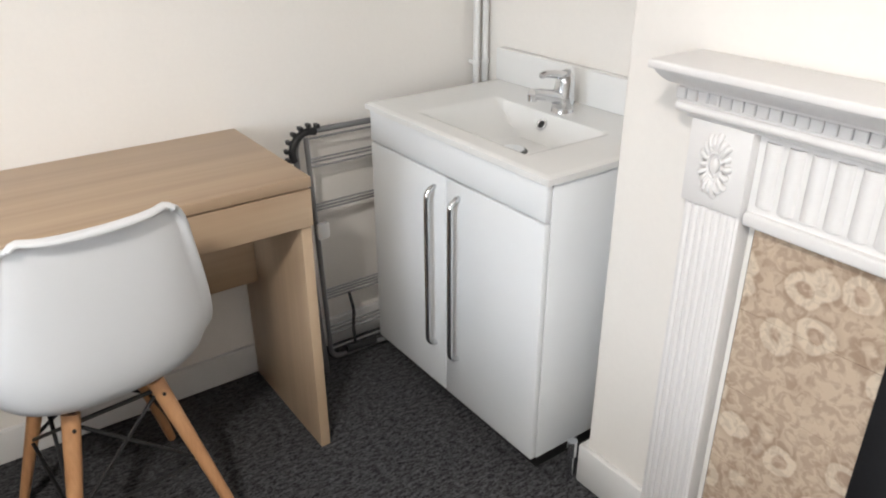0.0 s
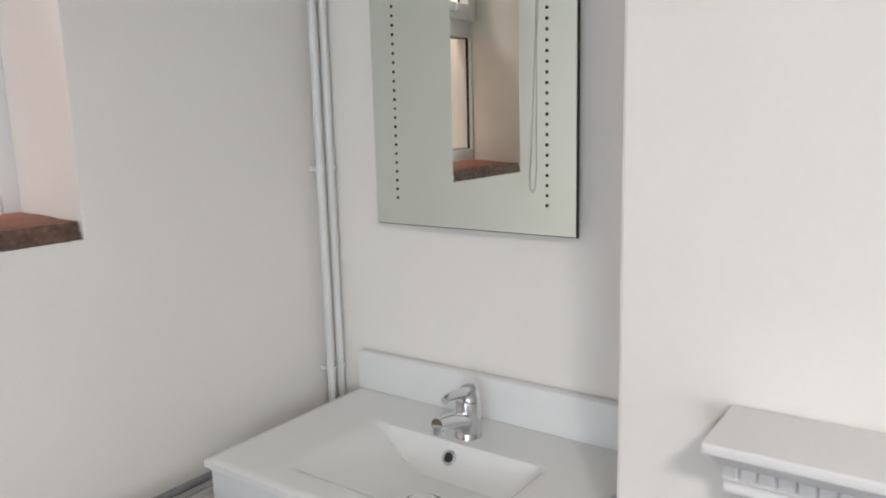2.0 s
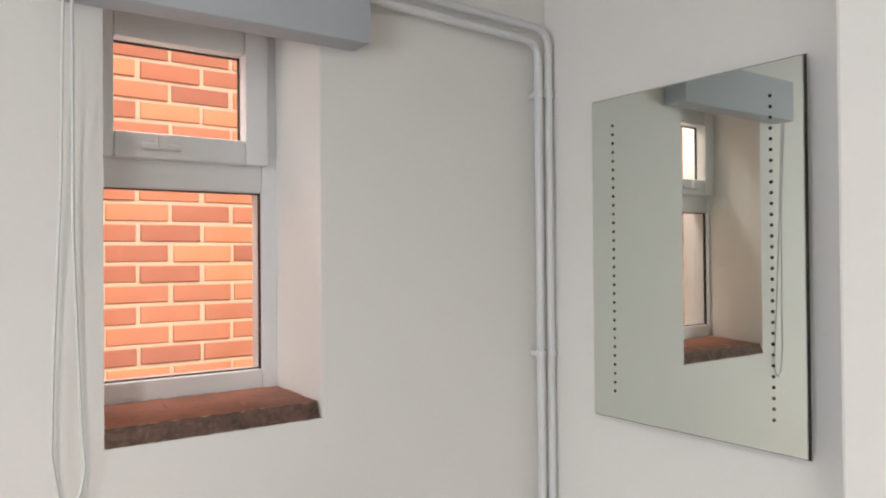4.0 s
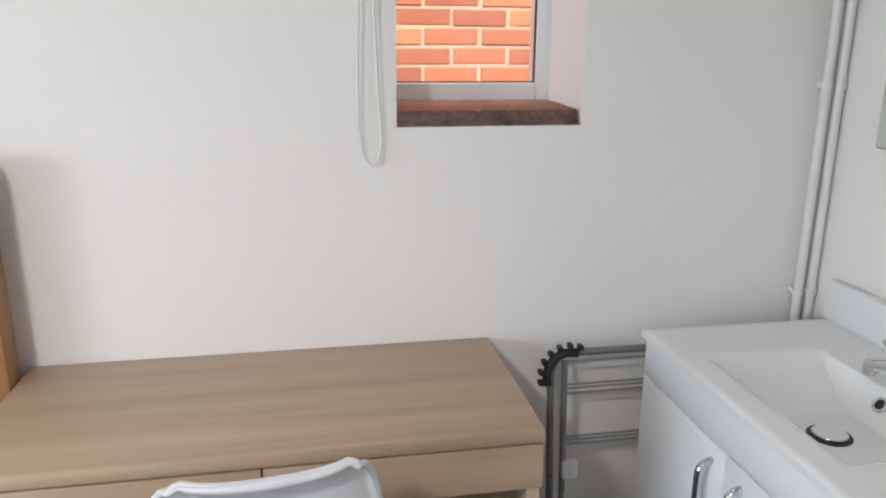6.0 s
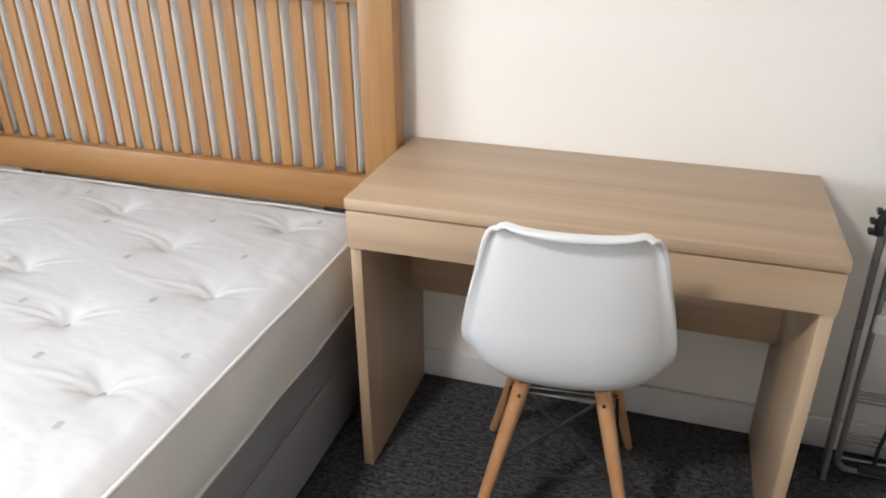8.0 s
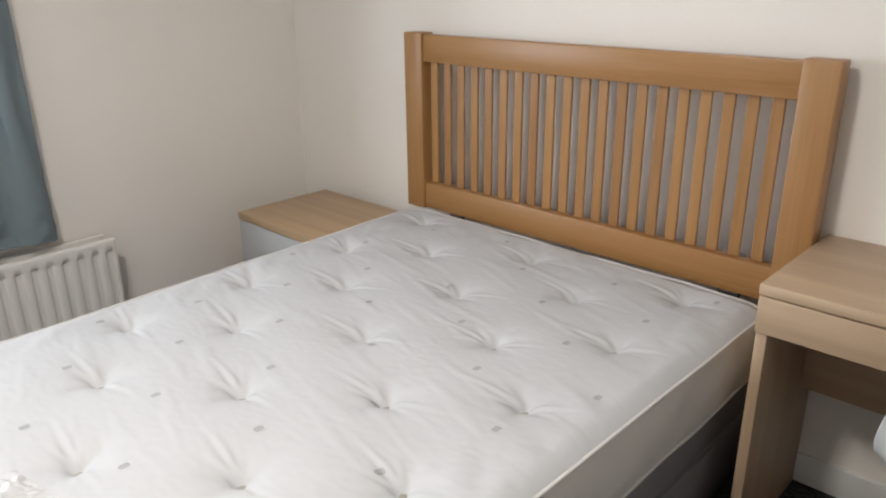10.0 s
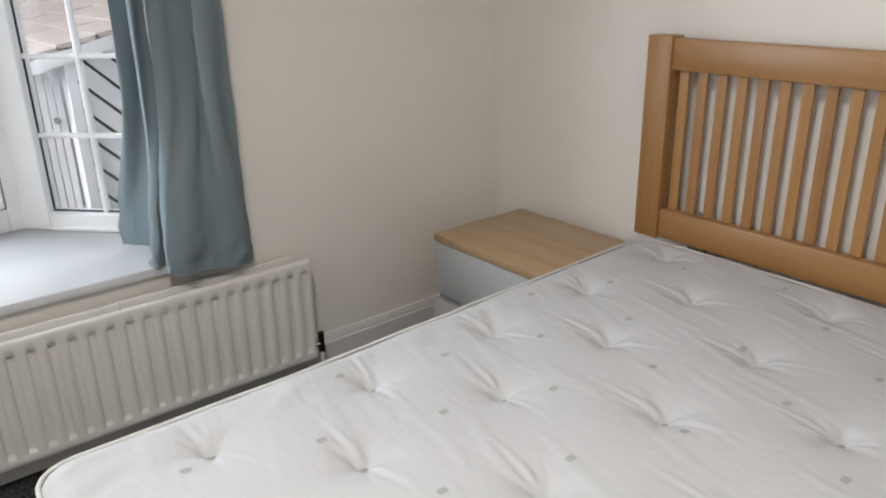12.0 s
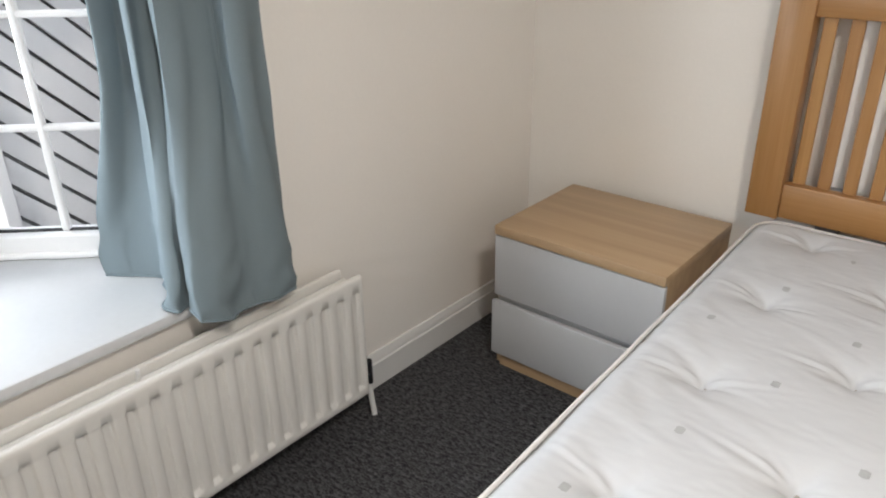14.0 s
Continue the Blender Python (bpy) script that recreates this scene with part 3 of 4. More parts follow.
PROF = [(0.205, 0.427), (0.19, 0.448), (0.12, 0.444), (0.02, 0.431), (-0.08, 0.427), (-0.14, 0.437), (-0.185, 0.475), (-0.207, 0.545), (-0.216, 0.63), (-0.223, 0.715), (-0.228, 0.790), (-0.231, 0.820)]
WID = [0.172, 0.186, 0.196, 0.197, 0.196, 0.196, 0.196, 0.196, 0.182, 0.163, 0.146, 0.124]
SIDE = [0.005, 0.012, 0.03, 0.045, 0.062, 0.078, 0.085, 0.075, 0.055, 0.038, 0.026, 0.020]


def spline(vals, t):
    k = t * (len(vals) - 1)
    i = min(int(k), len(vals) - 2)
    f = k - i
    a, b, c, d = (vals[max(0, min(len(vals) - 1, j))] for j in (i - 1, i, i + 1, i + 2))
    return 0.5 * (2 * b + (c - a) * f + (2 * a - 5 * b + 4 * c - d) * f * f + (3 * b - a - 3 * c + d) * f ** 3)


def shell_at(u, v):
    s = 2 * u - 1
    py, pz = spline([p[0] for p in PROF], v), spline([p[1] for p in PROF], v)
    w, lift = spline(WID, v), spline(SIDE, v)
    py2, pz2 = spline([p[0] for p in PROF], min(1, v + 0.02)) - spline([p[0] for p in PROF], max(0, v - 0.02)), spline([p[1] for p in PROF], min(1, v + 0.02)) - spline([p[1] for p in PROF], max(0, v - 0.02))
    ln = math.hypot(py2, pz2) or 1
    ny, nz = pz2 / ln, -py2 / ln
    h = lift * abs(s) ** 2.4
    wave = (0.005 + 0.008 * s * s - 0.010 * (max(0, abs(s) - 0.8) / 0.2) ** 2) * max(0, v - 0.75) / 0.25
    roll = 0.022 * max(0, (v - 0.94) / 0.06) ** 1.5
    # the rim flares outwards and back along the sides of the backrest
    g = max(0.0, min(1.0, (v - 0.42) / 0.14))
    flare = max(0.0, (abs(s) - 0.84) / 0.16) * g * g * (3 - 2 * g)
    h -= 0.013 * flare ** 1.4
    return Vector((CX + w * math.sin(s * 1.35) / math.sin(1.35) + math.copysign(0.009, s) * flare, CY + py + ny * h - roll, pz + nz * h + wave))


bm = sheet(56, 60, shell_at)
bmesh.ops.recalc_face_normals(bm, faces=bm.faces)
bmesh.ops.solidify(bm, geom=list(bm.faces), thickness=0.007)
shell = part("shell", bm, chair_plastic, chair, smooth=60)
rimline = [shell_at(0, v / 40) for v in range(41)] + [shell_at(u / 24, 1) for u in range(1, 24)] + [shell_at(1, v / 40) for v in range(40, -1, -1)] + [shell_at(u / 24, 0) for u in range(23, 0, -1)]
part("rim", tube(rimline, 0.0055, 8, closed=True), chair_plastic, shell, smooth=70)
for k0 in (0.01, 0.99):
    lip = [shell_at(0.5 + (k0 - 0.5) * k / 16, 1) + Vector((0, -0.007, -0.002)) for k in range(17)]
    part("rolled_lip", tube(lip, 0.0085, 8, r_end=0.0035), chair_plastic, shell, smooth=70)
feet = {}
for sx in (-1, 1):
    for sy in (-1, 1):
        tp = Vector((CX + sx * 0.083, CY + sy * 0.100, 0.405))
        ft = Vector((CX + sx * 0.182, CY + (0.205 if sy > 0 else -0.215), 0.004))
        feet[sx, sy] = (tp, ft)
        leg = part("leg", tube([ft, ft.lerp(tp, 0.5), tp], 0.0105, 12, r_end=0.0185), leg_wood, chair, smooth=50)
        part("foot_glide", disc(ft + Vector((0, 0, -0.001)), (0, 0, 1), 0.009, 0.006, 10), black_plastic, leg)
        q = tp.lerp(ft, 0.06)
        part("bolt", disc(q + Vector((sx * 0.0, sy * 0.016, 0)), (0, sy, 0), 0.004, 0.010, 8), black_plastic, leg)
        part("shell_mount", tube([tp + Vector((0, 0, -0.01)), Vector((tp.x - sx * 0.01, tp.y - sy * 0.012, 0.440))], 0.008, 8), black_plastic, chair)
low = {k: t.lerp(f, 0.50) for k, (t, f) in feet.items()}
high = {k: t.lerp(f, 0.05) for k, (t, f) in feet.items()}
for a, b in (((-1, -1), (1, -1)), ((1, -1), (1, 1)), ((1, 1), (-1, 1)), ((-1, 1), (-1, -1))):
    part("wire_brace", tube([high[a], high[b]], 0.0048, 8), black_plastic, chair)
    part("wire_brace", tube([high[a], low[b]], 0.0042, 8), black_plastic, chair)
    part("wire_brace", tube([high[b], low[a]], 0.0042, 8), black_plastic, chair)
    part("wire_brace", tube([low[a], low[b]], 0.0042, 8), black_plastic, chair)

chair.rotation_euler = (0, 0, radians(5.5))

# ---- folded clothes airer ----
airer = thing("clothes_airer", (0.1, -0.08, 0), "folded grey metal clothes airer leaning on the wall", "clothes airer")
RX0, RX1 = -0.052, 0.44


def lean(x, z, dy=0.0):
    return Vector((x + 0.006 * (0.72 - z) / 0.72, -0.110 + 0.055 * z / 0.72 + dy, z))


bm = tube(rounded([lean(RX0, 0.0), lean(RX0, 0.723), lean(RX1, 0.718), lean(RX1, 0.0)], 0.06, 7), 0.0085, 10)
part("outer_frame", bm, steel, airer, smooth=60)
bm = tube(rounded([lean(RX0 + 0.026, 0.712, -0.022), lean(RX0 + 0.020, 0.035, -0.022), lean(RX1 - 0.03, 0.035, -0.022), lean(RX1 - 0.03, 0.70, -0.022)], 0.035, 6), 0.0075, 10)
part("inner_frame", bm, steel, airer, smooth=60)
for z in (0.706, 0.649, 0.640, 0.627, 0.519, 0.510, 0.501, 0.254, 0.245, 0.236, 0.226, 0.132, 0.121, 0.108, 0.060):
    part("rail", tube([lean(RX0 + 0.03, z, -0.012), lean(RX1 - 0.03, z, -0.012)], 0.0032, 8), wire_grey, airer, smooth=60)
bm = bmesh.new()
arc = [lean(RX0 - 0.010 + 0.056 - 0.056 * math.cos(a), 0.667 + 0.056 * math.sin(a), -0.002) for a in [k * math.pi / 2 / 9 for k in range(-2, 12)]]
tube(arc, 0.011, 8, bm)
cap = part("corner_cap", bm, black_plastic, airer, "black toothed plastic corner", 60)
for p in arc[1::2]:
    out = (p - lean(RX0 + 0.046, 0.667)).normalized() * 0.016
    part("tooth", box(p.x + out.x - 0.0055, p.x + out.x + 0.0055, p.y + out.y - 0.010, p.y + out.y + 0.010, p.z + out.z - 0.0055, p.z + out.z + 0.0055, 0.001, 1), black_plastic, cap)
part("stay", tube([lean(RX0 - 0.002, 0.42, -0.012), lean(RX0 - 0.004, 0.0, -0.03)], 0.0075, 10), steel, airer, smooth=60)
part("hinge_strap", tube([lean(0.051, 0.229, -0.02), lean(0.056, 0.17, -0.028), lean(0.047, 0.11, -0.03), lean(0.050, 0.062, -0.025)], 0.005, 8), black_plastic, airer, smooth=60)
part("foot_cap", tube([lean(RX0 + 0.07, 0.05, -0.028), lean(RX0 + 0.17, 0.047, -0.028)], 0.012, 10), black_plastic, airer, smooth=60)
bm = box(-0.030, 0.010, -0.112, -0.092, 0.420, 0.470, 0.008)
part("catch", bm, gloss_white, airer, "white plastic catch", 40)

# ---- bed ----
MX0, MX1, MY0, MY1 = -2.556, -1.250, -1.985, -0.130
base = thing("divan_base", (-1.93, -1.05, 0), "grey fabric divan bed base with drawers", "bed base")
part("base_body", box(-2.59, -1.275, -1.975, -0.112, 0.025, 0.378, 0.012), divan, base, smooth=50)
for y0, y1 in ((-1.07, -0.16), (-1.94, -1.09)):
    dr = part("drawer_front", box(-1.276, -1.268, y0, y1, 0.05, 0.235, 0.004), divan, base, smooth=40)
part("fabric_seam", tube([(-1.273, -0.13, 0.245), (-1.273, -1.96, 0.245)], 0.0025, 6), divan, base)
for x in (-2.5, -1.36):
    for y in (-0.2, -1.88):
        part("glide", tube([(x, y, 0), (x, y, 0.03)], 0.022, 12), black_plastic, base)

ROWS = ((-1.437, -0.253, 0.348), (-1.663, -0.432, 0.349), (-1.915, -0.283, 0.345), (-2.188, -0.450, 0.352), (-2.403, -0.245, 0.365))
TUFTS = [(x, y0 - dy * j) for x, y0, dy in ROWS for j in range(5)]
TUFTS = [(x, y) for x, y in TUFTS if y > -1.80]


def mattress_z(x, y):
    z = 0.578
    for tx, ty in TUFTS:
        dx, dy = x - tx, y - ty
        d2 = dx * dx + dy * dy
        if d2 < 0.05:
            d = math.sqrt(d2)
            z -= 0.036 * math.exp(-d / 0.037) + 0.007 * math.exp(-d2 / 0.00022)
            a = math.atan2(dy, dx)
            z += 0.0016 * math.cos(5 * a + 3 * math.sin(tx * 90 + ty * 70)) * math.exp(-((d - 0.045) / 0.028) ** 2)
            h = math.sin(tx * 37 + ty * 59)
            # pleats pulled out of the button, mostly towards the far side and a few back
            for off, amp, far, way in ((-0.34, 0.8, 0.060, 1), (0.03, 1.0, 0.105, 1), (0.36, 0.7, 0.052, 1), (-0.16, 0.7, 0.085, -1), (0.30, 0.5, 0.060, -1)):
                turn = 0.20 * h + off * (1 + 0.4 * math.sin(ty * 83 + off * 9))
                along = way * (-dx * math.cos(turn) + dy * math.sin(turn))
                if along > 0:
                    w = dy * math.cos(turn) + dx * math.sin(turn) + 0.25 * h * along * along
                    fade = math.exp(-(along / far) ** 2) * min(1.0, along / 0.014)
                    z += amp * (0.0036 * math.exp(-((w - 0.005) / 0.0060) ** 2) - 0.0034 * math.exp(-((w + 0.007) / 0.0065) ** 2)) * fade
    z += 0.0032 * noise.noise(Vector((x * 5, y * 5, 0))) + 0.0034 * max(0, noise.noise(Vector((x * 5, y * 26 + x * 6, 3))) - 0.12) + 0.0004 * noise.noise(Vector((x * 40, y * 90, 7)))
    e = min(x - MX0, MX1 - x, y - MY0, MY1 - y)
    edge = math.exp(-(((e - 0.09) / 0.07) ** 2))
    z += 0.0045 * edge * noise.noise(Vector((x * 16 + y * 10, y * 9 - x * 8, 11)))
    r = 0.055
    if e < r:
        z -= 0.026 * (1 - max(0, e) / r) ** 2
    return z


def corner(x, y, r=0.075):
    """Pull a point of the outline into rounded corners."""
    cx, cy = min(max(x, MX0 + r), MX1 - r), min(max(y, MY0 + r), MY1 - r)
    d = Vector((x - cx, y - cy))
    if abs(d.x) > 1e-9 and abs(d.y) > 1e-9:
        m = max(abs(d.x), abs(d.y))
        d = d.normalized() * m
    # the mattress spreads a little on its far side towards the headboard
    spread = 0.046 * max(0, (cy + d.y + 1.45) / 1.3) * max(0, (MX1 - 0.5 - cx - d.x) / (MX1 - 0.5 - MX0))
    return cx + d.x - spread, cy + d.y


def top_at(u, v):
    x, y = MX0 + (MX1 - MX0) * u, MY0 + (MY1 - MY0) * v
    z = mattress_z(x, y)
    x, y = corner(x, y)
    return Vector((x, y, z))


mattress = thing("mattress", (-1.93, -1.05, 0.38), "bare white button tufted mattress with cream piping", "mattress")
part("quilted_top", sheet(290, 400, top_at), fabric, mattress, smooth=70)
outline = []
for a, b, n0 in (((MX0, MY0), (MX1, MY0), 50), ((MX1, MY0), (MX1, MY1), 70), ((MX1, MY1), (MX0, MY1), 50), ((MX0, MY1), (MX0, MY0), 70)):
    for k in range(n0):
        t = k / n0
        outline.append(corner(a[0] + (b[0] - a[0]) * t, a[1] + (b[1] - a[1]) * t))
N = len(outline)


def border(u, v):
    x, y = outline[int(round(u * N)) % N]
    cx, cy = min(max(x, MX0 + 0.075), MX1 - 0.075), min(max(y, MY0 + 0.075), MY1 - 0.075)
    n = Vector((x - cx, y - cy)).normalized()
    bulge = 0.008 * math.sin(math.pi * v) + 0.006 * noise.noise(Vector((x * 14, y * 14, v * 2.2)))
    return Vector((x + n.x * bulge, y + n.y * bulge, 0.385 + (0.560 - 0.385) * v))


part("border", sheet(N, 10, border), fabric_side, mattress, "beige ticking border", 70)
part("side_patch", box(MX0 + 0.055, MX0 + 0.125, MY0 - 0.014, MY0 - 0.009, 0.425, 0.535, 0.002), divan, mattress, "dark grey fabric patch", 50)
for z, wob in ((0.560, 0.004), (0.386, 0.015)):
    part("piping", tube([(x, y, z + wob * noise.noise(Vector((x * 5, y * 5, z * 9)))) for x, y in outline], 0.0044, 8, closed=True), piping_mat, mattress, smooth=70)
for tx, ty in TUFTS:
    bm = bmesh.new()
    z = mattress_z(tx, ty)
    rnd = random.Random(int(tx * 991 + ty * 577))
    turn = rnd.uniform(-0.5, 0.5)
    box(-0.008, 0.008, -0.012, 0.012, 0.001, 0.010, 0.0035, 2, bm=bm)
    for k in range(5):
        yy = -0.012 + 0.006 * k
        tube([(0.005, yy, 0.004), (0.010, yy + rnd.uniform(-0.004, 0.004), 0.005), (0.014, yy + rnd.uniform(-0.006, 0.006), 0.002)], 0.0014, 5, bm)
    for v in bm.verts:
        v.co = Vector((tx + v.co.x * math.cos(turn) - v.co.y * math.sin(turn), ty + v.co.x * math.sin(turn) + v.co.y * math.cos(turn), z + v.co.z))
    part("tuft", bm, tuft_mat, mattress)
for i in range(-5, 8):
    for j in range(-9, 5):
        x, y = -2.225 + 0.262 * i + 0.079 * j, -0.692 + 0.079 * i + 0.231 * j
        if MX0 + 0.012 < x < MX1 - 0.02 and MY0 + 0.03 < y < MY1 - 0.04:
            bm = sheet(4, 4, lambda u, v: (x - 0.0075 + 0.015 * u, y + (0.022 * v - 0.011) * (1 - 0.25 * abs(2 * u - 1)), 0))
            for v in bm.verts:
                v.co.z = mattress_z(v.co.x, v.co.y) + 0.0014
            part("printed_mark", bm, mark_mat, mattress)

# headboard
HX0, HX1, HY = -2.660, -1.188, -0.106
hb = thing("headboard", (-1.92, -0.08, 0), "honey oak slatted headboard behind the mattress", "headboard")
for x0, x1 in ((HX0, HX0 + 0.088), (HX1 - 0.090, HX1)):
    part("post", box(x0, x1, HY, HY + 0.062, 0.556, 1.200, 0.004), honey_oak_up, hb, smooth=40)
part("top_rail", box(HX0 + 0.088, HX1 - 0.090, HY + 0.008, HY + 0.046, 1.100, 1.194, 0.004), honey_oak, hb, smooth=40)
part("bottom_rail", box(HX0 + 0.088, HX1 - 0.090, HY + 0.008, HY + 0.046, 0.560, 0.658, 0.004), honey_oak, hb, smooth=40)
for k in range(20):
    x = -2.540 + 0.0637 * k
    part("slat", box(x - 0.0165, x + 0.0165, HY + 0.030, HY + 0.041, 0.658, 1.100, 0.003), honey_oak_up, hb)
for x in (-2.45, -1.40):
    part("strut", box(x - 0.03, x + 0.03, HY + 0.045, HY + 0.065, 0.12, 0.66, 0.003), divan, hb, "grey fixing strut")

# mattress care label
bm = sheet(70, 64, lambda u, v: Vector((-1.925 + 0.17 * u - 0.03 * v, -1.905 + 0.155 * v + 0.03 * u, 0)))
for v in bm.verts:
    v.co.z = mattress_z(v.co.x, v.co.y) + 0.003 + 0.014 * max(0, 0.42 - abs(noise.noise(Vector((v.co.x * 21, v.co.y * 21, 4)))) * 1.8) + 0.004 * abs(noise.noise(Vector((v.co.x * 60, v.co.y * 60, 9))))
care = part("care_label", bm, label_mat, mattress, "crumpled white care label", 50)
for k in range(5):
    bm = sheet(24, 2, lambda u, v: Vector((-1.86 + 0.075 * u, -1.80 - 0.017 * k + 0.012 * u + 0.003 * v, 0)))
    for v in bm.verts:
        v.co.z = mattress_z(v.co.x, v.co.y) + 0.0042 + 0.014 * max(0, 0.42 - abs(noise.noise(Vector((v.co.x * 21, v.co.y * 21, 4)))) * 1.8) + 0.004 * abs(noise.noise(Vector((v.co.x * 60, v.co.y * 60, 9))))
    part("print_line", bm, label_ink, care)

# ---- bedside ----
bs = thing("bedside_cabinet", (-2.97, -0.27, 0), "small oak-topped bedside cabinet with two grey drawers, lower slightly ajar", "bedside cabinet")
SX0, SX1, SY0, SY1 = -3.250, -2.702, -0.503, -0.055
part("cabinet_top", box(SX0, SX1, SY0, SY1, 0.462, 0.492, 0.003), bedside_oak, bs, smooth=40)
bm = box(SX0 + 0.002, SX0 + 0.022, SY0 + 0.022, SY1, 0.0, 0.462, 0.001, 1)
box(SX1 - 0.022, SX1 - 0.002, SY0 + 0.022, SY1, 0.0, 0.462, 0.001, 1, bm=bm)
box(SX0 + 0.022, SX1 - 0.022, SY0 + 0.040, SY1, 0.02, 0.45, bm=bm)
part("carcass", bm, bedside_oak, bs, smooth=40)
part("plinth", box(SX0 + 0.022, SX1 - 0.022, SY0 + 0.010, SY0 + 0.039, 0.0, 0.048), bedside_oak, bs)
for z0, z1, ajar in ((0.256, 0.458, 0.0), (0.050, 0.240, 0.012)):
    dr = part("drawer_front", box(SX0 + 0.001, SX1 - 0.001, SY0 + 0.003 - ajar, SY0 + 0.021 - ajar, z0, z1, 0.003), grey_front, bs, "pale grey drawer front", 40)
    part("finger_lip", box(SX0 + 0.004, SX1 - 0.004, SY0 + 0.0215, SY0 + 0.034, z1 - 0.012, z1 + 0.003, 0.002), grey_front, dr, smooth=40)

# ---- radiator ----
rad = thing("radiator", (-3.38, -1.6, 0.1), "white double panel radiator under the window board", "radiator")
RY0, RY1, RZ0, RZ1 = -2.30, -0.972, 0.105, 0.484


def step(t):
    t = max(0.0, min(1.0, t))
    return t * t * (3 - 2 * t)


def pressed(xf):
    """Pressed steel face with rounded edges and a row of upright recessed channels."""
    ys, zs = [RY0, RY0 + 0.002, RY0 + 0.006], [RZ0, RZ0 + 0.0015, RZ0 + 0.005, RZ0 + 0.018]
    channels = []
    y = RY1 - 0.029
    while y > RY0 + 0.03:
        channels.append(y)
        y -= 0.0527
    for y in channels[::-1]:
        ys += [y + d for d in (-0.0145, -0.0125, -0.0105, -0.0085, -0.003, 0.003, 0.0085, 0.0105, 0.0125, 0.0145)]
    ys += [RY1 - 0.006, RY1 - 0.002, RY1]
    zs += [RZ0 + 0.024 + 0.0025 * k for k in range(9)] + [0.2, 0.26, 0.32, 0.38]
    zs += [RZ1 - 0.052 + 0.002 * k for k in range(6)] + [RZ1 - 0.014, RZ1 - 0.006, RZ1 - 0.002, RZ1]

    def at(u, v):
        y, z = ys[int(round(u * (len(ys) - 1)))], zs[int(round(v * (len(zs) - 1)))]
        near = min(abs(y - c) for c in channels)
        d = 0.0098 * step((0.0145 - near) / 0.006) * step((z - RZ0 - 0.024) / 0.020) * step((RZ1 - 0.042 - z) / 0.005)
        e = min(y - RY0, RY1 - y, z - RZ0, RZ1 - z)
        d += 0.010 * (1 - math.sqrt(max(0, 1 - (1 - min(1, e / 0.006)) ** 2)))
        return Vector((xf - d, y, z))

    bm = sheet(len(ys) - 1, len(zs) - 1, at)
    bmesh.ops.recalc_face_normals(bm, faces=bm.faces)
    box(xf - 0.016, xf - 0.0108, RY0 + 0.001, RY1 - 0.001, RZ0 + 0.001, RZ1 - 0.001, bm=bm)
    return part("front_panel", bm, radiator_white, rad, smooth=60)


front = pressed(-3.333)
part("back_panel", box(-3.416, -3.402, RY0, RY1 - 0.012, RZ0, RZ1 + 0.001, 0.006, 3), radiator_white, rad, smooth=50)
bm = bmesh.new()
y = RY1 - 0.05
while y > RY0 + 0.02:
    box(-3.4015, -3.351, y - 0.0008, y + 0.0008, RZ0 + 0.01, RZ1 - 0.09, bm=bm)
    y -= 0.026
tagged(part("convector_fins", bm, radiator_white, rad), kind="stuff")
for z in (RZ0 + 0.02, RZ1 - 0.03):
    part("header_tube", tube([(-3.383, RY1 - 0.02, z), (-3.383, RY0 + 0.02, z)], 0.014, 10), radiator_white, rad, smooth=60)
part("air_vent", tube([(-3.383, -1.585, RZ1 - 0.02), (-3.375, -1.585, RZ1 + 0.014)], 0.005, 8), gloss_white, rad)
part("valve", tube([(-3.375, RY1 + 0.002, 0.135), (-3.375, RY1 + 0.040, 0.135)], 0.010, 10), chrome, rad, "chrome lockshield valve", 60)
part("valve_spindle", tube([(-3.375, RY1 + 0.038, 0.105), (-3.375, RY1 + 0.038, 0.180)], 0.011, 10), black_iron, rad, "dark valve body", 60)
part("tail_pipe", tube([(-3.375, RY1 + 0.036, 0.11), (-3.370, RY1 + 0.037, 0.05), (-3.358, RY1 + 0.034, 0.0)], 0.0085, 10), gloss_white, rad, smooth=60)
for y in (RY0 + 0.2, RY1 - 0.2):
    part("bracket", box(XW + 0.0005, -3.416, y - 0.02, y + 0.02, RZ0 + 0.05, RZ1 - 0.05), radiator_white, rad)

# ---- curtain ----
HEM = [(-3.727, -1.464), (-3.70, -1.445), (-3.665, -1.418), (-3.61, -1.385), (-3.57, -1.40), (-3.50, -1.425), (-3.448, -1.458), (-3.420, -1.445), (-3.440, -1.418), (-3.41, -1.430), (-3.372, -1.436), (-3.345, -1.40), (-3.345, -1.34), (-3.364, -1.285), (-3.348, -1.225), (-3.37, -1.17), (-3.40, -1.157)]
PLEATS = ((0.0, 0.0), (0.06, 0.022), (0.13, -0.020), (0.22, -0.012), (0.27, 0.050), (0.31, 0.078), (0.36, 0.050), (0.41, 0.034), (0.45, 0.086), (0.49, 0.104), (0.57, 0.088), (0.66, 0.062), (0.73, 0.034), (0.78, 0.044), (0.84, 0.078), (0.92, 0.062), (1.0, 0.012))
FOLDS = [(-3.67 + 0.275 * q + 0.67 * d, -1.398 + 0.25 * q - 0.74 * d) for q, d in PLEATS]


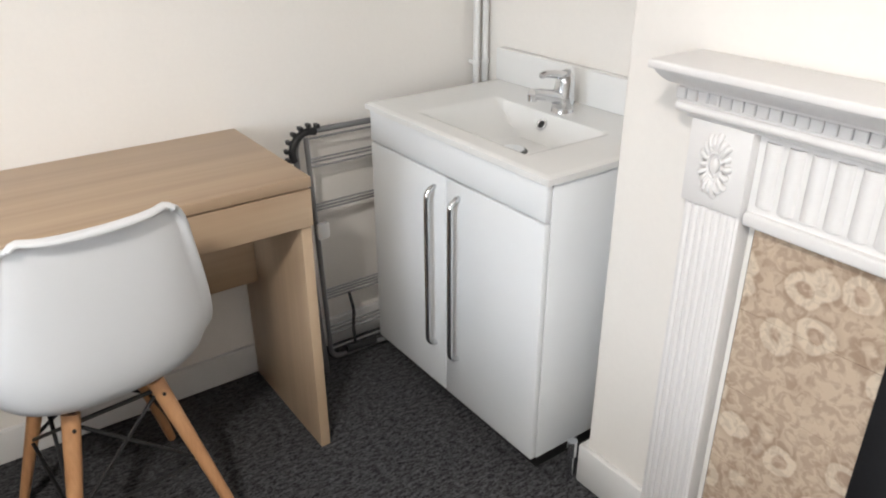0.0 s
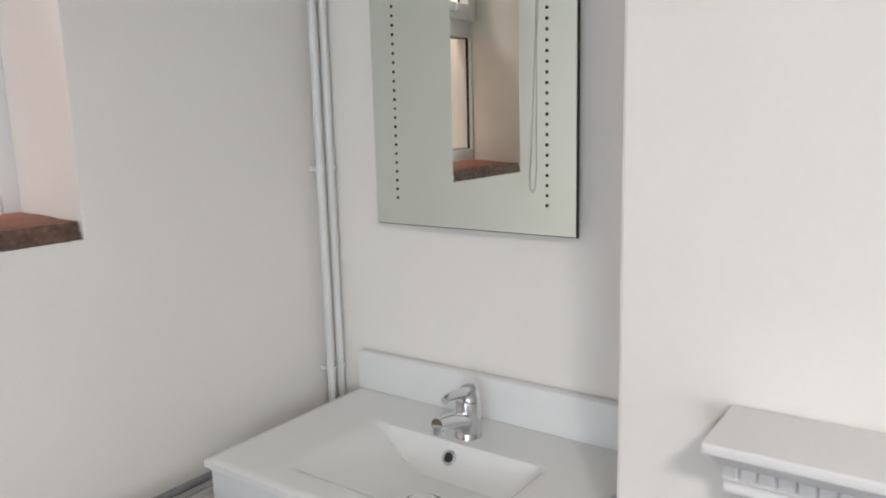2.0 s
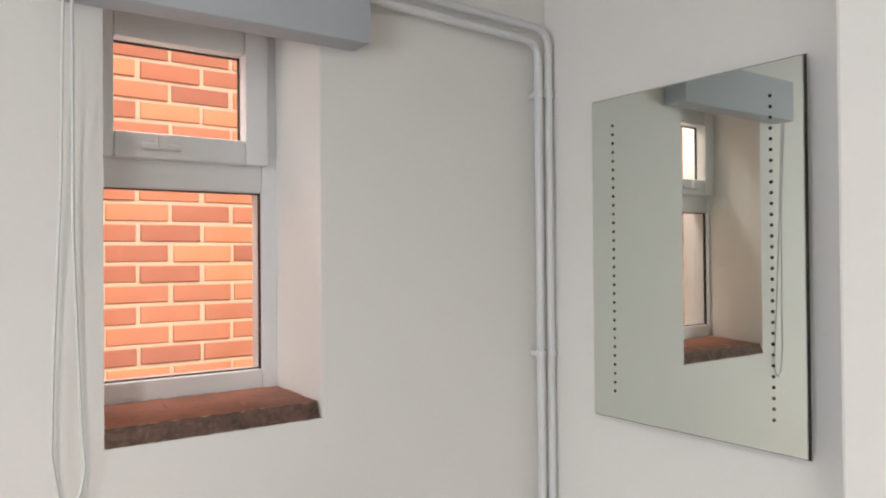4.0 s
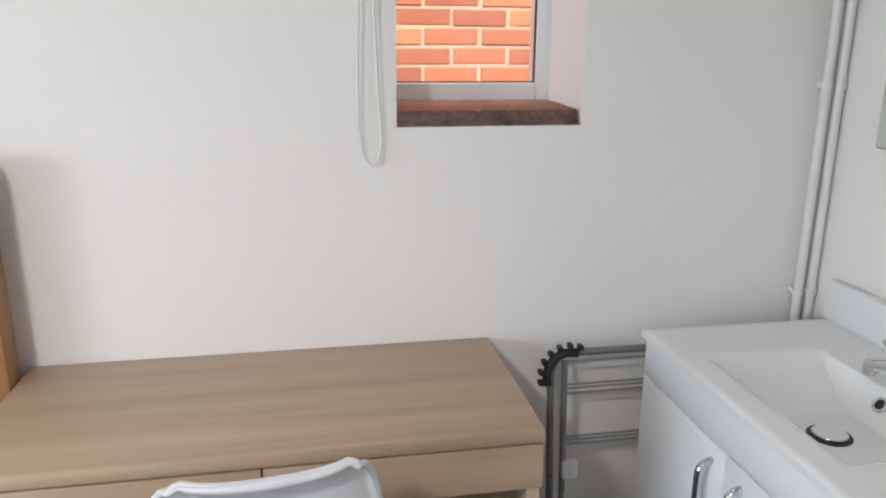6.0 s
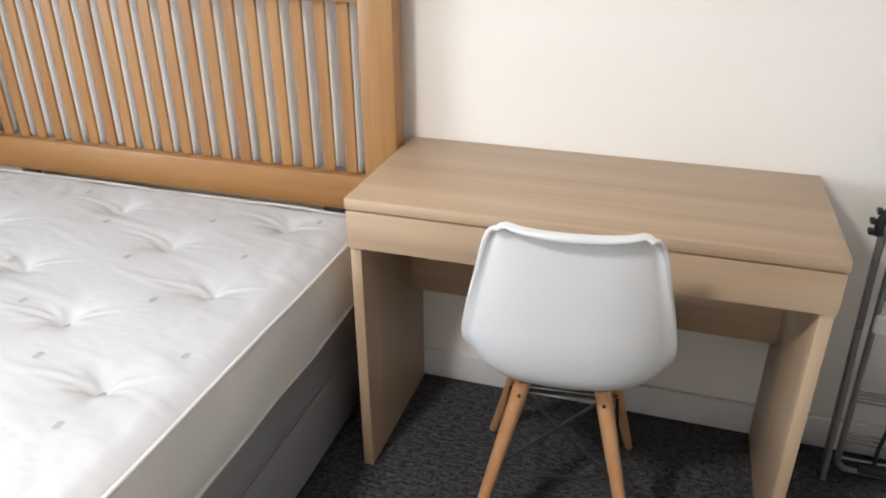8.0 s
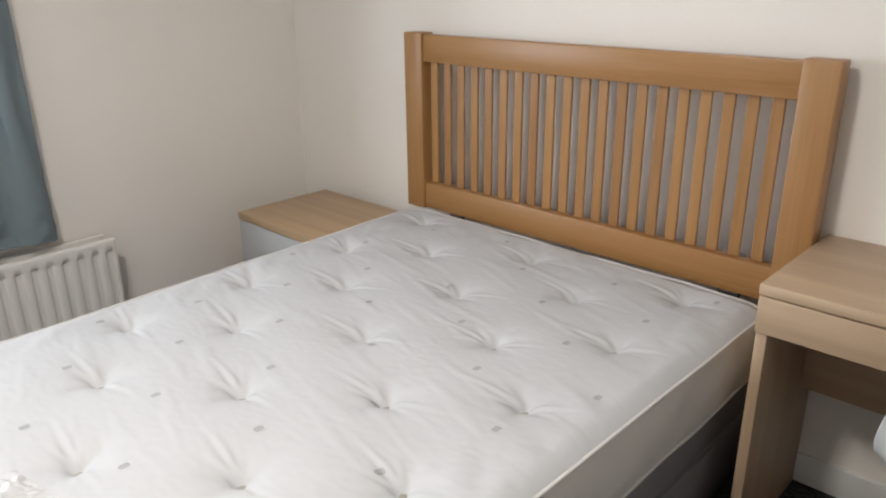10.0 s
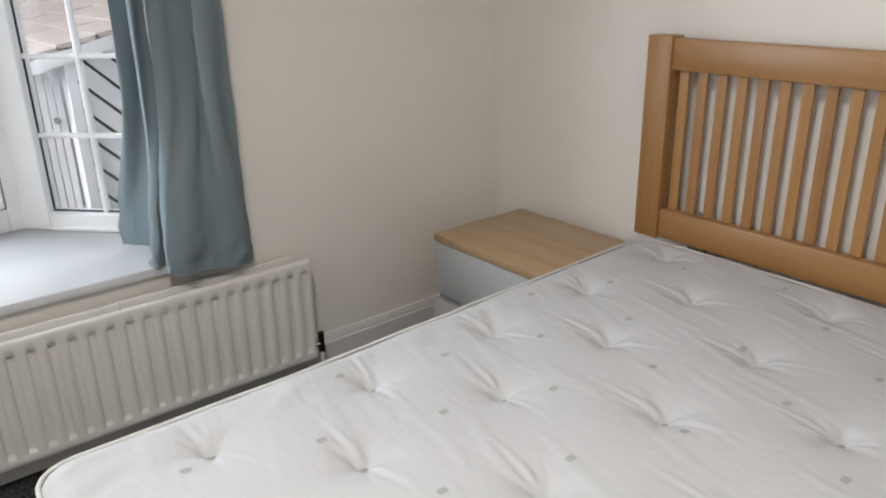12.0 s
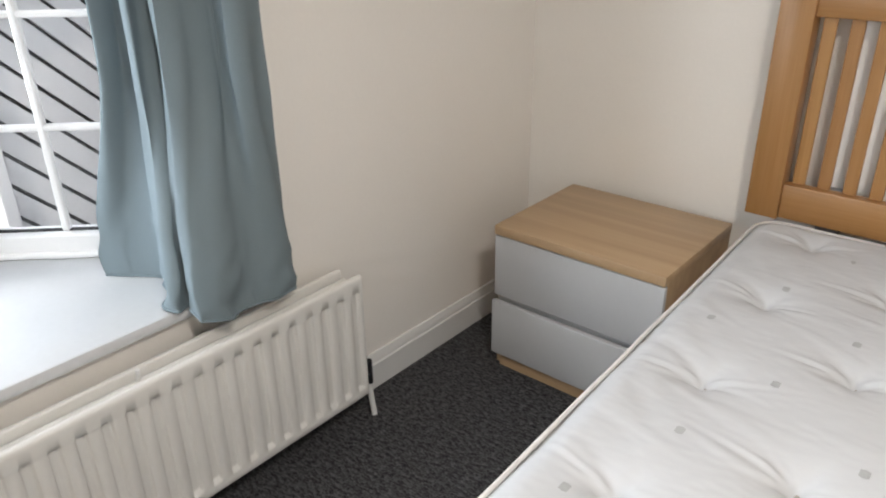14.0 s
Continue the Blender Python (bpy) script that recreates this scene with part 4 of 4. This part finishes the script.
def curtain_at(u, v):
    """u along the gathered width, v from hem to heading."""
    k = u * 16
    z_hem = 0.556 - 0.011 * min(1, max(0, k - 9.2)) - 0.034 * min(1, max(0, (k - 10) / 6))
    z = z_hem + (2.16 - z_hem) * v
    f = min(1, v / 0.36)
    f = f * f * (3 - 2 * f)
    low = max(0, 1 - v / 0.16)
    x = spline([p[0] for p in HEM], u) * (1 - f) + spline([p[0] for p in FOLDS], u) * f
    y = spline([p[1] for p in HEM], u) * (1 - f) + spline([p[1] for p in FOLDS], u) * f
    fine = 0.005 * math.sin(u * 61 + 2.0 * math.sin(z * 2.1)) * (0.3 + 0.7 * f)
    w = fine + 0.007 * noise.noise(Vector((u * 7, z * 2.2, 1))) + 0.004 * noise.noise(Vector((u * 14, z * 6, 5)))
    w += low * (0.030 * (0.3 - abs(noise.noise(Vector((u * 10, z * 9, 8))))) + 0.008 * noise.noise(Vector((u * 22, z * 24, 2))))
    x = x + w
    y += 0.5 * w
    x = max(x, -3.442 - 2 * max(0, -1.245 - y))
    return Vector((x, y, z))


curtain = thing("curtain", (-3.5, -1.33, 0.53), "duck egg blue curtain gathered beside the bay window", "curtain")
part("drape", sheet(190, 110, curtain_at), curtain_mat, curtain, smooth=80)
part("lining", sheet(190, 110, lambda u, v: curtain_at(u, v) + Vector((-0.0025, 0.0025, 0.0))), curtain_mat, curtain, smooth=80)
part("hem", tube([curtain_at(k / 120, 0.0) + Vector((0, 0, 0.003)) for k in range(121)], 0.0035, 6), curtain_mat, curtain, smooth=60)
part("track", box(XW + 0.0005, -3.40, -1.48, -1.12, 2.16, 2.19, 0.003), gloss_white, curtain)

# ---- fireplace ----
fire = thing("fireplace_surround", (0.2, -1.68, 0), "white painted carved wooden fireplace surround", "fireplace")
FL, FR = -1.110, -2.242
shelf = part("mantel_shelf", box(0.114, 0.2495, FR - 0.045, FL + 0.035, 1.060, 1.075, 0.004, 3), surround_white, fire, smooth=40)
bm = bmesh.new()
prof = [(0.2495, 1.060), (0.124, 1.060), (0.126, 1.055), (0.136, 1.046), (0.152, 1.036), (0.168, 1.031), (0.182, 1.029), (0.184, 1.023), (0.2495, 1.023)]
ends = []
for y, inset in ((FL + 0.035, 0), (FR - 0.045, 0)):
    s = -1 if y > -1.6 else 1
    ends.append([bm.verts.new((x, y + s * max(0, x - 0.104) * (0.35 if x < 0.2 else 0.35), z)) for x, z in prof])
bm.faces.new(ends[0])
bm.faces.new(ends[1][::-1])
for i in range(len(prof)):
    j = (i + 1) % len(prof)
    bm.faces.new((ends[0][i], ends[0][j], ends[1][j], ends[1][i]))
part("cornice", bm, surround_white, fire, smooth=30)
band = part("dentil_band", box(0.198, 0.2495, FR - 0.012, FL + 0.030, 0.990, 1.023), surround_white, fire)
y = FL + 0.030
while y > FR:
    part("dentil", box(0.190, 0.199, y - 0.0196, y, 1.001, 1.021, 0.002, 1), surround_white, band)
    y -= 0.0216
bm = tube([(0.196, FL + 0.026, 0.988), (0.196, FR - 0.014, 0.988)], 0.008, 12)
box(0.200, 0.2495, FR - 0.004, FL + 0.010, 0.9722, 0.986, 0.002, 1, bm=bm)
part("bead_moulding", bm, surround_white, fire, smooth=60)
for y0 in (FL, FR + 0.118):
    y1 = y0 - 0.118
    blk = part("corner_block", box(0.203, 0.2495, y1, y0, 0.826, 0.972, 0.003), surround_white, fire, smooth=40)
    yc = (y0 + y1) / 2
    for k in range(18):
        a = k * math.tau / 18
        c, n = math.cos(a), math.sin(a)
        c *= 0.52
        r = 0.044 + 0.005 * (k % 2)
        bm = tube([(0.204, yc + 0.022 * c, 0.903 + 0.022 * n), (0.196, yc + 0.034 * c, 0.903 + 0.034 * n), (0.197, yc + r * c, 0.903 + r * n), (0.203, yc + (r + 0.005) * c, 0.903 + (r + 0.005) * n)], 0.0038, 8, r_end=0.0062)
        part("petal", bm, surround_white, blk, smooth=60)
    bm = bmesh.new()
    bmesh.ops.create_uvsphere(bm, u_segments=16, v_segments=8, radius=0.014)
    for v in bm.verts:
        v.co = Vector((0.201 + v.co.x * 0.5, yc + v.co.y * 0.62, 0.903 + v.co.z))
    part("rosette_centre", bm, surround_white, blk, smooth=60)
    part("rosette_ring", tube([(0.200, yc + 0.014 * math.cos(k * math.tau / 24), 0.903 + 0.023 * math.sin(k * math.tau / 24)) for k in range(24)], 0.0036, 8, closed=True), surround_white, blk, smooth=60)
    pil = part("pilaster", box(0.212, 0.2495, y1 + 0.004, y0 - 0.004, 0.0, 0.826, 0.002), surround_white, fire, smooth=40)
    for k in range(7):
        yy = y0 - 0.015 - k * 0.0147
        part("reed", box(0.2075, 0.213, yy - 0.0053, yy + 0.0053, 0.12, 0.822, 0.003, 2), surround_white, pil, smooth=60)
    part("pilaster_base", box(0.200, 0.2495, y1, y0, 0.0, 0.115, 0.004), surround_white, fire, smooth=40)
fz = part("frieze", box(0.222, 0.2495, FR + 0.119, FL - 0.119, 0.820, 0.972), surround_white, fire)
y = FL - 0.119 - 0.026
while y > FR + 0.119 + 0.02:
    part("lobe", tube([(0.2295, y, 0.852), (0.2295, y, 0.862), (0.2295, y, 0.950), (0.2295, y, 0.960)], 0.0165, 14), surround_white, fz, smooth=60)
    y -= 0.0385
part("frieze_lip", box(0.210, 0.2495, FR + 0.1185, FL - 0.1185, 0.814, 0.838, 0.005, 3), surround_white, fire, smooth=40)
insert = thing("fireplace_insert", (0.24, -1.68, 0), "black iron hearth insert between floral tiled slips", "fireplace insert")
for y0, y1 in ((-1.238, -1.492), (-1.868, -2.114)):
    slip = part("tile_slip", box(0.2405, 0.2495, y1, y0, 0.0, 0.812), gasket, insert)
    for k in range(5):
        part("tile", box(0.236, 0.2400, y1 + 0.002, y0 - 0.003, 0.001 + k * 0.1625, 0.1625 + k * 0.1625, 0.0008, 1), floral_tile, slip, "brown tile with cream floral rings")
bm = box(0.222, 0.2495, -1.560, -1.494, 0.0, 0.812, 0.004)
box(0.222, 0.2495, -1.866, -1.800, 0.0, 0.812, 0.004, bm=bm)
box(0.222, 0.2495, -1.800, -1.560, 0.60, 0.812, 0.004, bm=bm)
part("iron_frame", bm, black_iron, insert, smooth=40)
part("fire_back", box(0.244, 0.2495, -1.80, -1.56, 0.0, 0.60), black_iron, insert)
for k in range(6):
    part("grate_bar", tube([(0.228, -1.59 - k * 0.036, 0.06), (0.228, -1.59 - k * 0.036, 0.25)], 0.006, 8), black_iron, insert)
part("grate_rail", tube([(0.228, -1.56, 0.25), (0.228, -1.80, 0.25)], 0.008, 8), black_iron, insert)
part("grate_rail", tube([(0.228, -1.56, 0.06), (0.228, -1.80, 0.06)], 0.008, 8), black_iron, insert)

# ---- ceiling lamp over the middle of the room ----
lamp = thing("ceiling_light", (-1.56, -2.08, 2.4), "plain round white ceiling light, switched on", "ceiling light")
part("base", tube([(-1.56, -2.08, 2.4), (-1.56, -2.08, 2.372)], 0.17, 32), gloss_white, lamp, smooth=40)
part("diffuser", tube([(-1.56, -2.08, 2.372), (-1.56, -2.08, 2.335), (-1.56, -2.08, 2.322)], 0.16, 32, r_end=0.13), upvc, lamp, smooth=40)

# ---- outside ----
bm = bmesh.new()
bm.faces.new([bm.verts.new(p) for p in ((-400, -400, -0.92), (400, -400, -0.92), (400, 400, -0.92), (-400, 400, -0.92))])
solid("ground", bm, ground_mat, "grey paved yard around the house", "ground", "structure")

shed = thing("outbuilding", (-6.5, 0.3, -0.92), "white outbuilding with diagonal boards and a low slab roof", "outbuilding")


def verge(y):
    return 1.085 + 0.25 * (y + 1.297)


SY, SN = -1.262, 2.6
bm = box(-8.6, -4.965, SY + 0.02, SN, -0.92, 1.0)
part("wall_core", bm, slot_dark, shed, "dark core standing in for the shaded board gaps")


def clip(poly, keep):
    out = []
    for i in range(len(poly)):
        a, b = poly[i], poly[(i + 1) % len(poly)]
        ka, kb = keep(a), keep(b)
        if ka >= 0:
            out.append(a)
        if (ka >= 0) != (kb >= 0):
            t = ka / (ka - kb)
            out.append((a[0] + (b[0] - a[0]) * t, a[1] + (b[1] - a[1]) * t))
    return out


for k in range(46):
    c = -1.297 - 0.93 + 0.127 * k + 0.058
    poly = [(SY, c - SY), (SN, c - SN), (SN, c - SN + 0.106), (SY, c - SY + 0.106)]
    for keep in (lambda p: p[1] + 0.92, lambda p: verge(p[0]) - 0.03 - p[1], lambda p: p[0] - SY, lambda p: SN - p[0]):
        if poly:
            poly = clip(poly, keep)
    if len(poly) < 3:
        continue
    bm = bmesh.new()
    f = bm.faces.new([bm.verts.new((-4.92, y, z)) for y, z in poly])
    e = bmesh.ops.extrude_face_region(bm, geom=[f])["geom"]
    for v in e:
        if isinstance(v, bmesh.types.BMVert):
            v.co.x -= 0.02
    part("board", bm, outside_white, shed)
part("corner_post", box(-4.99, -4.905, SY - 0.014, SY + 0.035, -0.92, 1.06, 0.004), outside_white, shed)
part("side_wall", box(-8.6, -4.99, SY - 0.01, SY + 0.019, -0.92, 1.06), outside_white, shed)
vb = bmesh.new()
vs = [vb.verts.new((x, y, verge(y) + dz)) for x in (-4.955, -4.895) for y, dz in ((SY - 0.195, -0.06), (SN, -0.06), (SN, 0.0), (SY - 0.195, 0.0))]
for q in ((0, 1, 2, 3), (4, 5, 6, 7), (0, 1, 5, 4), (1, 2, 6, 5), (2, 3, 7, 6), (3, 0, 4, 7)):
    vb.faces.new([vs[i] for i in q])
part("verge_board", vb, outside_white, shed)
roof = part("roof_deck", sheet(1, 1, lambda u, v: (-8.7 + 3.76 * u, SY - 0.195 + (SN - SY + 0.195) * v, verge(SY - 0.195 + (SN - SY + 0.195) * v) - 0.02)), slot_dark, shed)
rr = random.Random(5)
y = SY - 0.205
row = 0
while y < SN - 0.1:
    x = -4.89 - (0.25 if row % 2 else 0)
    if row % 2:
        segs = [(-4.89, -5.14)]
    else:
        segs = []
    while x > -8.4:
        segs.append((x, x - 0.5))
        x -= 0.5
    for a, b in segs:
        bm = bmesh.new()
        dz = rr.uniform(0, 0.006)
        q = [(a - 0.006, y, 0.004), (b + 0.006, y, 0.004), (b + 0.006, y + 0.185, -0.006), (a - 0.006, y + 0.185, -0.006)]
        lo = [bm.verts.new((px, py, verge(py) + pz + dz)) for px, py, pz in q]
        hi = [bm.verts.new((px, py, verge(py) + pz + dz + 0.022)) for px, py, pz in q]
        bm.faces.new(lo[::-1])
        bm.faces.new(hi)
        for i in range(4):
            j = (i + 1) % 4
            bm.faces.new((lo[i], lo[j], hi[j], hi[i]))
        part("slab", bm, roof_sheet, roof)
    y += 0.172
    row += 1

gate = thing("garden_gate", (-5.02, -1.75, -0.92), "white boarded garden gate with an arched top", "gate")
for k in range(30):
    d = 0.0335 * k
    top = 0.93 + 0.066 * math.sin(min(1, (d + 0.008) / 0.07) * math.pi / 2)
    y = -1.300 - d
    part("board", box(-5.03, -5.01, y - 0.0145, y + 0.0145, -0.90, top, 0.001, 1), outside_white, gate)
# dark sheet paints the shade between the gate boards
part("backing", box(-5.045, -5.031, -2.28, -1.285, -0.88, 0.86), slot_dark, gate)
part("latch", disc((-4.998, -1.325, 0.775), (1, 0, 0), 0.014, 0.028, 12), steel, gate, smooth=40)
part("gate_post", box(-5.07, -4.99, -2.36, -2.29, -0.92, 1.02, 0.004), outside_white, gate)

house = thing("far_house", (-13, 3, -0.92), "red brown brick house beyond the yard", "house")
part("wall", box(-15, -13, -1.6, 9, -0.92, 4.6), far_brick, house)
part("roof", box(-15.2, -12.8, -1.8, 9.2, 4.6, 4.75), slot_dark, house)
wn = part("window", box(-13.03, -12.98, 1.0, 2.2, 1.6, 2.9, 0.01), upvc, house)
part("pane", box(-12.985, -12.975, 1.1, 2.1, 1.7, 2.8), gasket, wn)

# neighbouring brick wall, its bricks last
nb = tagged(thing("wall_neighbour", (0, 1.5, -0.92), "orange brick wall of the neighbouring house", "wall"), kind="structure")
part("mortar_bed", box(-3.2, 3.2, 1.4565, 1.75, -0.92, 2.95), mortar, nb)
bl = bpy.data.meshes.new("brick")
bm = box(-0.1082, 0.1082, -0.008, 0.008, -0.0312, 0.0312, 0.003, 1)
bm.to_mesh(bl)
bm.free()
bl.materials.append(brick_mat)
rb = random.Random(3)
for r in range(19):
    z = 1.180 + 0.0372 + 0.0744 * (r - 2)
    for c in range(15):
        x = 0.003 + 0.1155 + 0.231 * (c - 11) + (0.1155 if r % 2 else 0)
        ob = new("brick", bl)
        ob.parent = nb
        ob.location = Vector((x + rb.uniform(-0.003, 0.003), 1.460 + rb.uniform(-0.002, 0.002), z + rb.uniform(-0.0015, 0.0015))) - root_at(nb)
        ob.rotation_euler = (0, rb.uniform(-0.006, 0.006), 0)
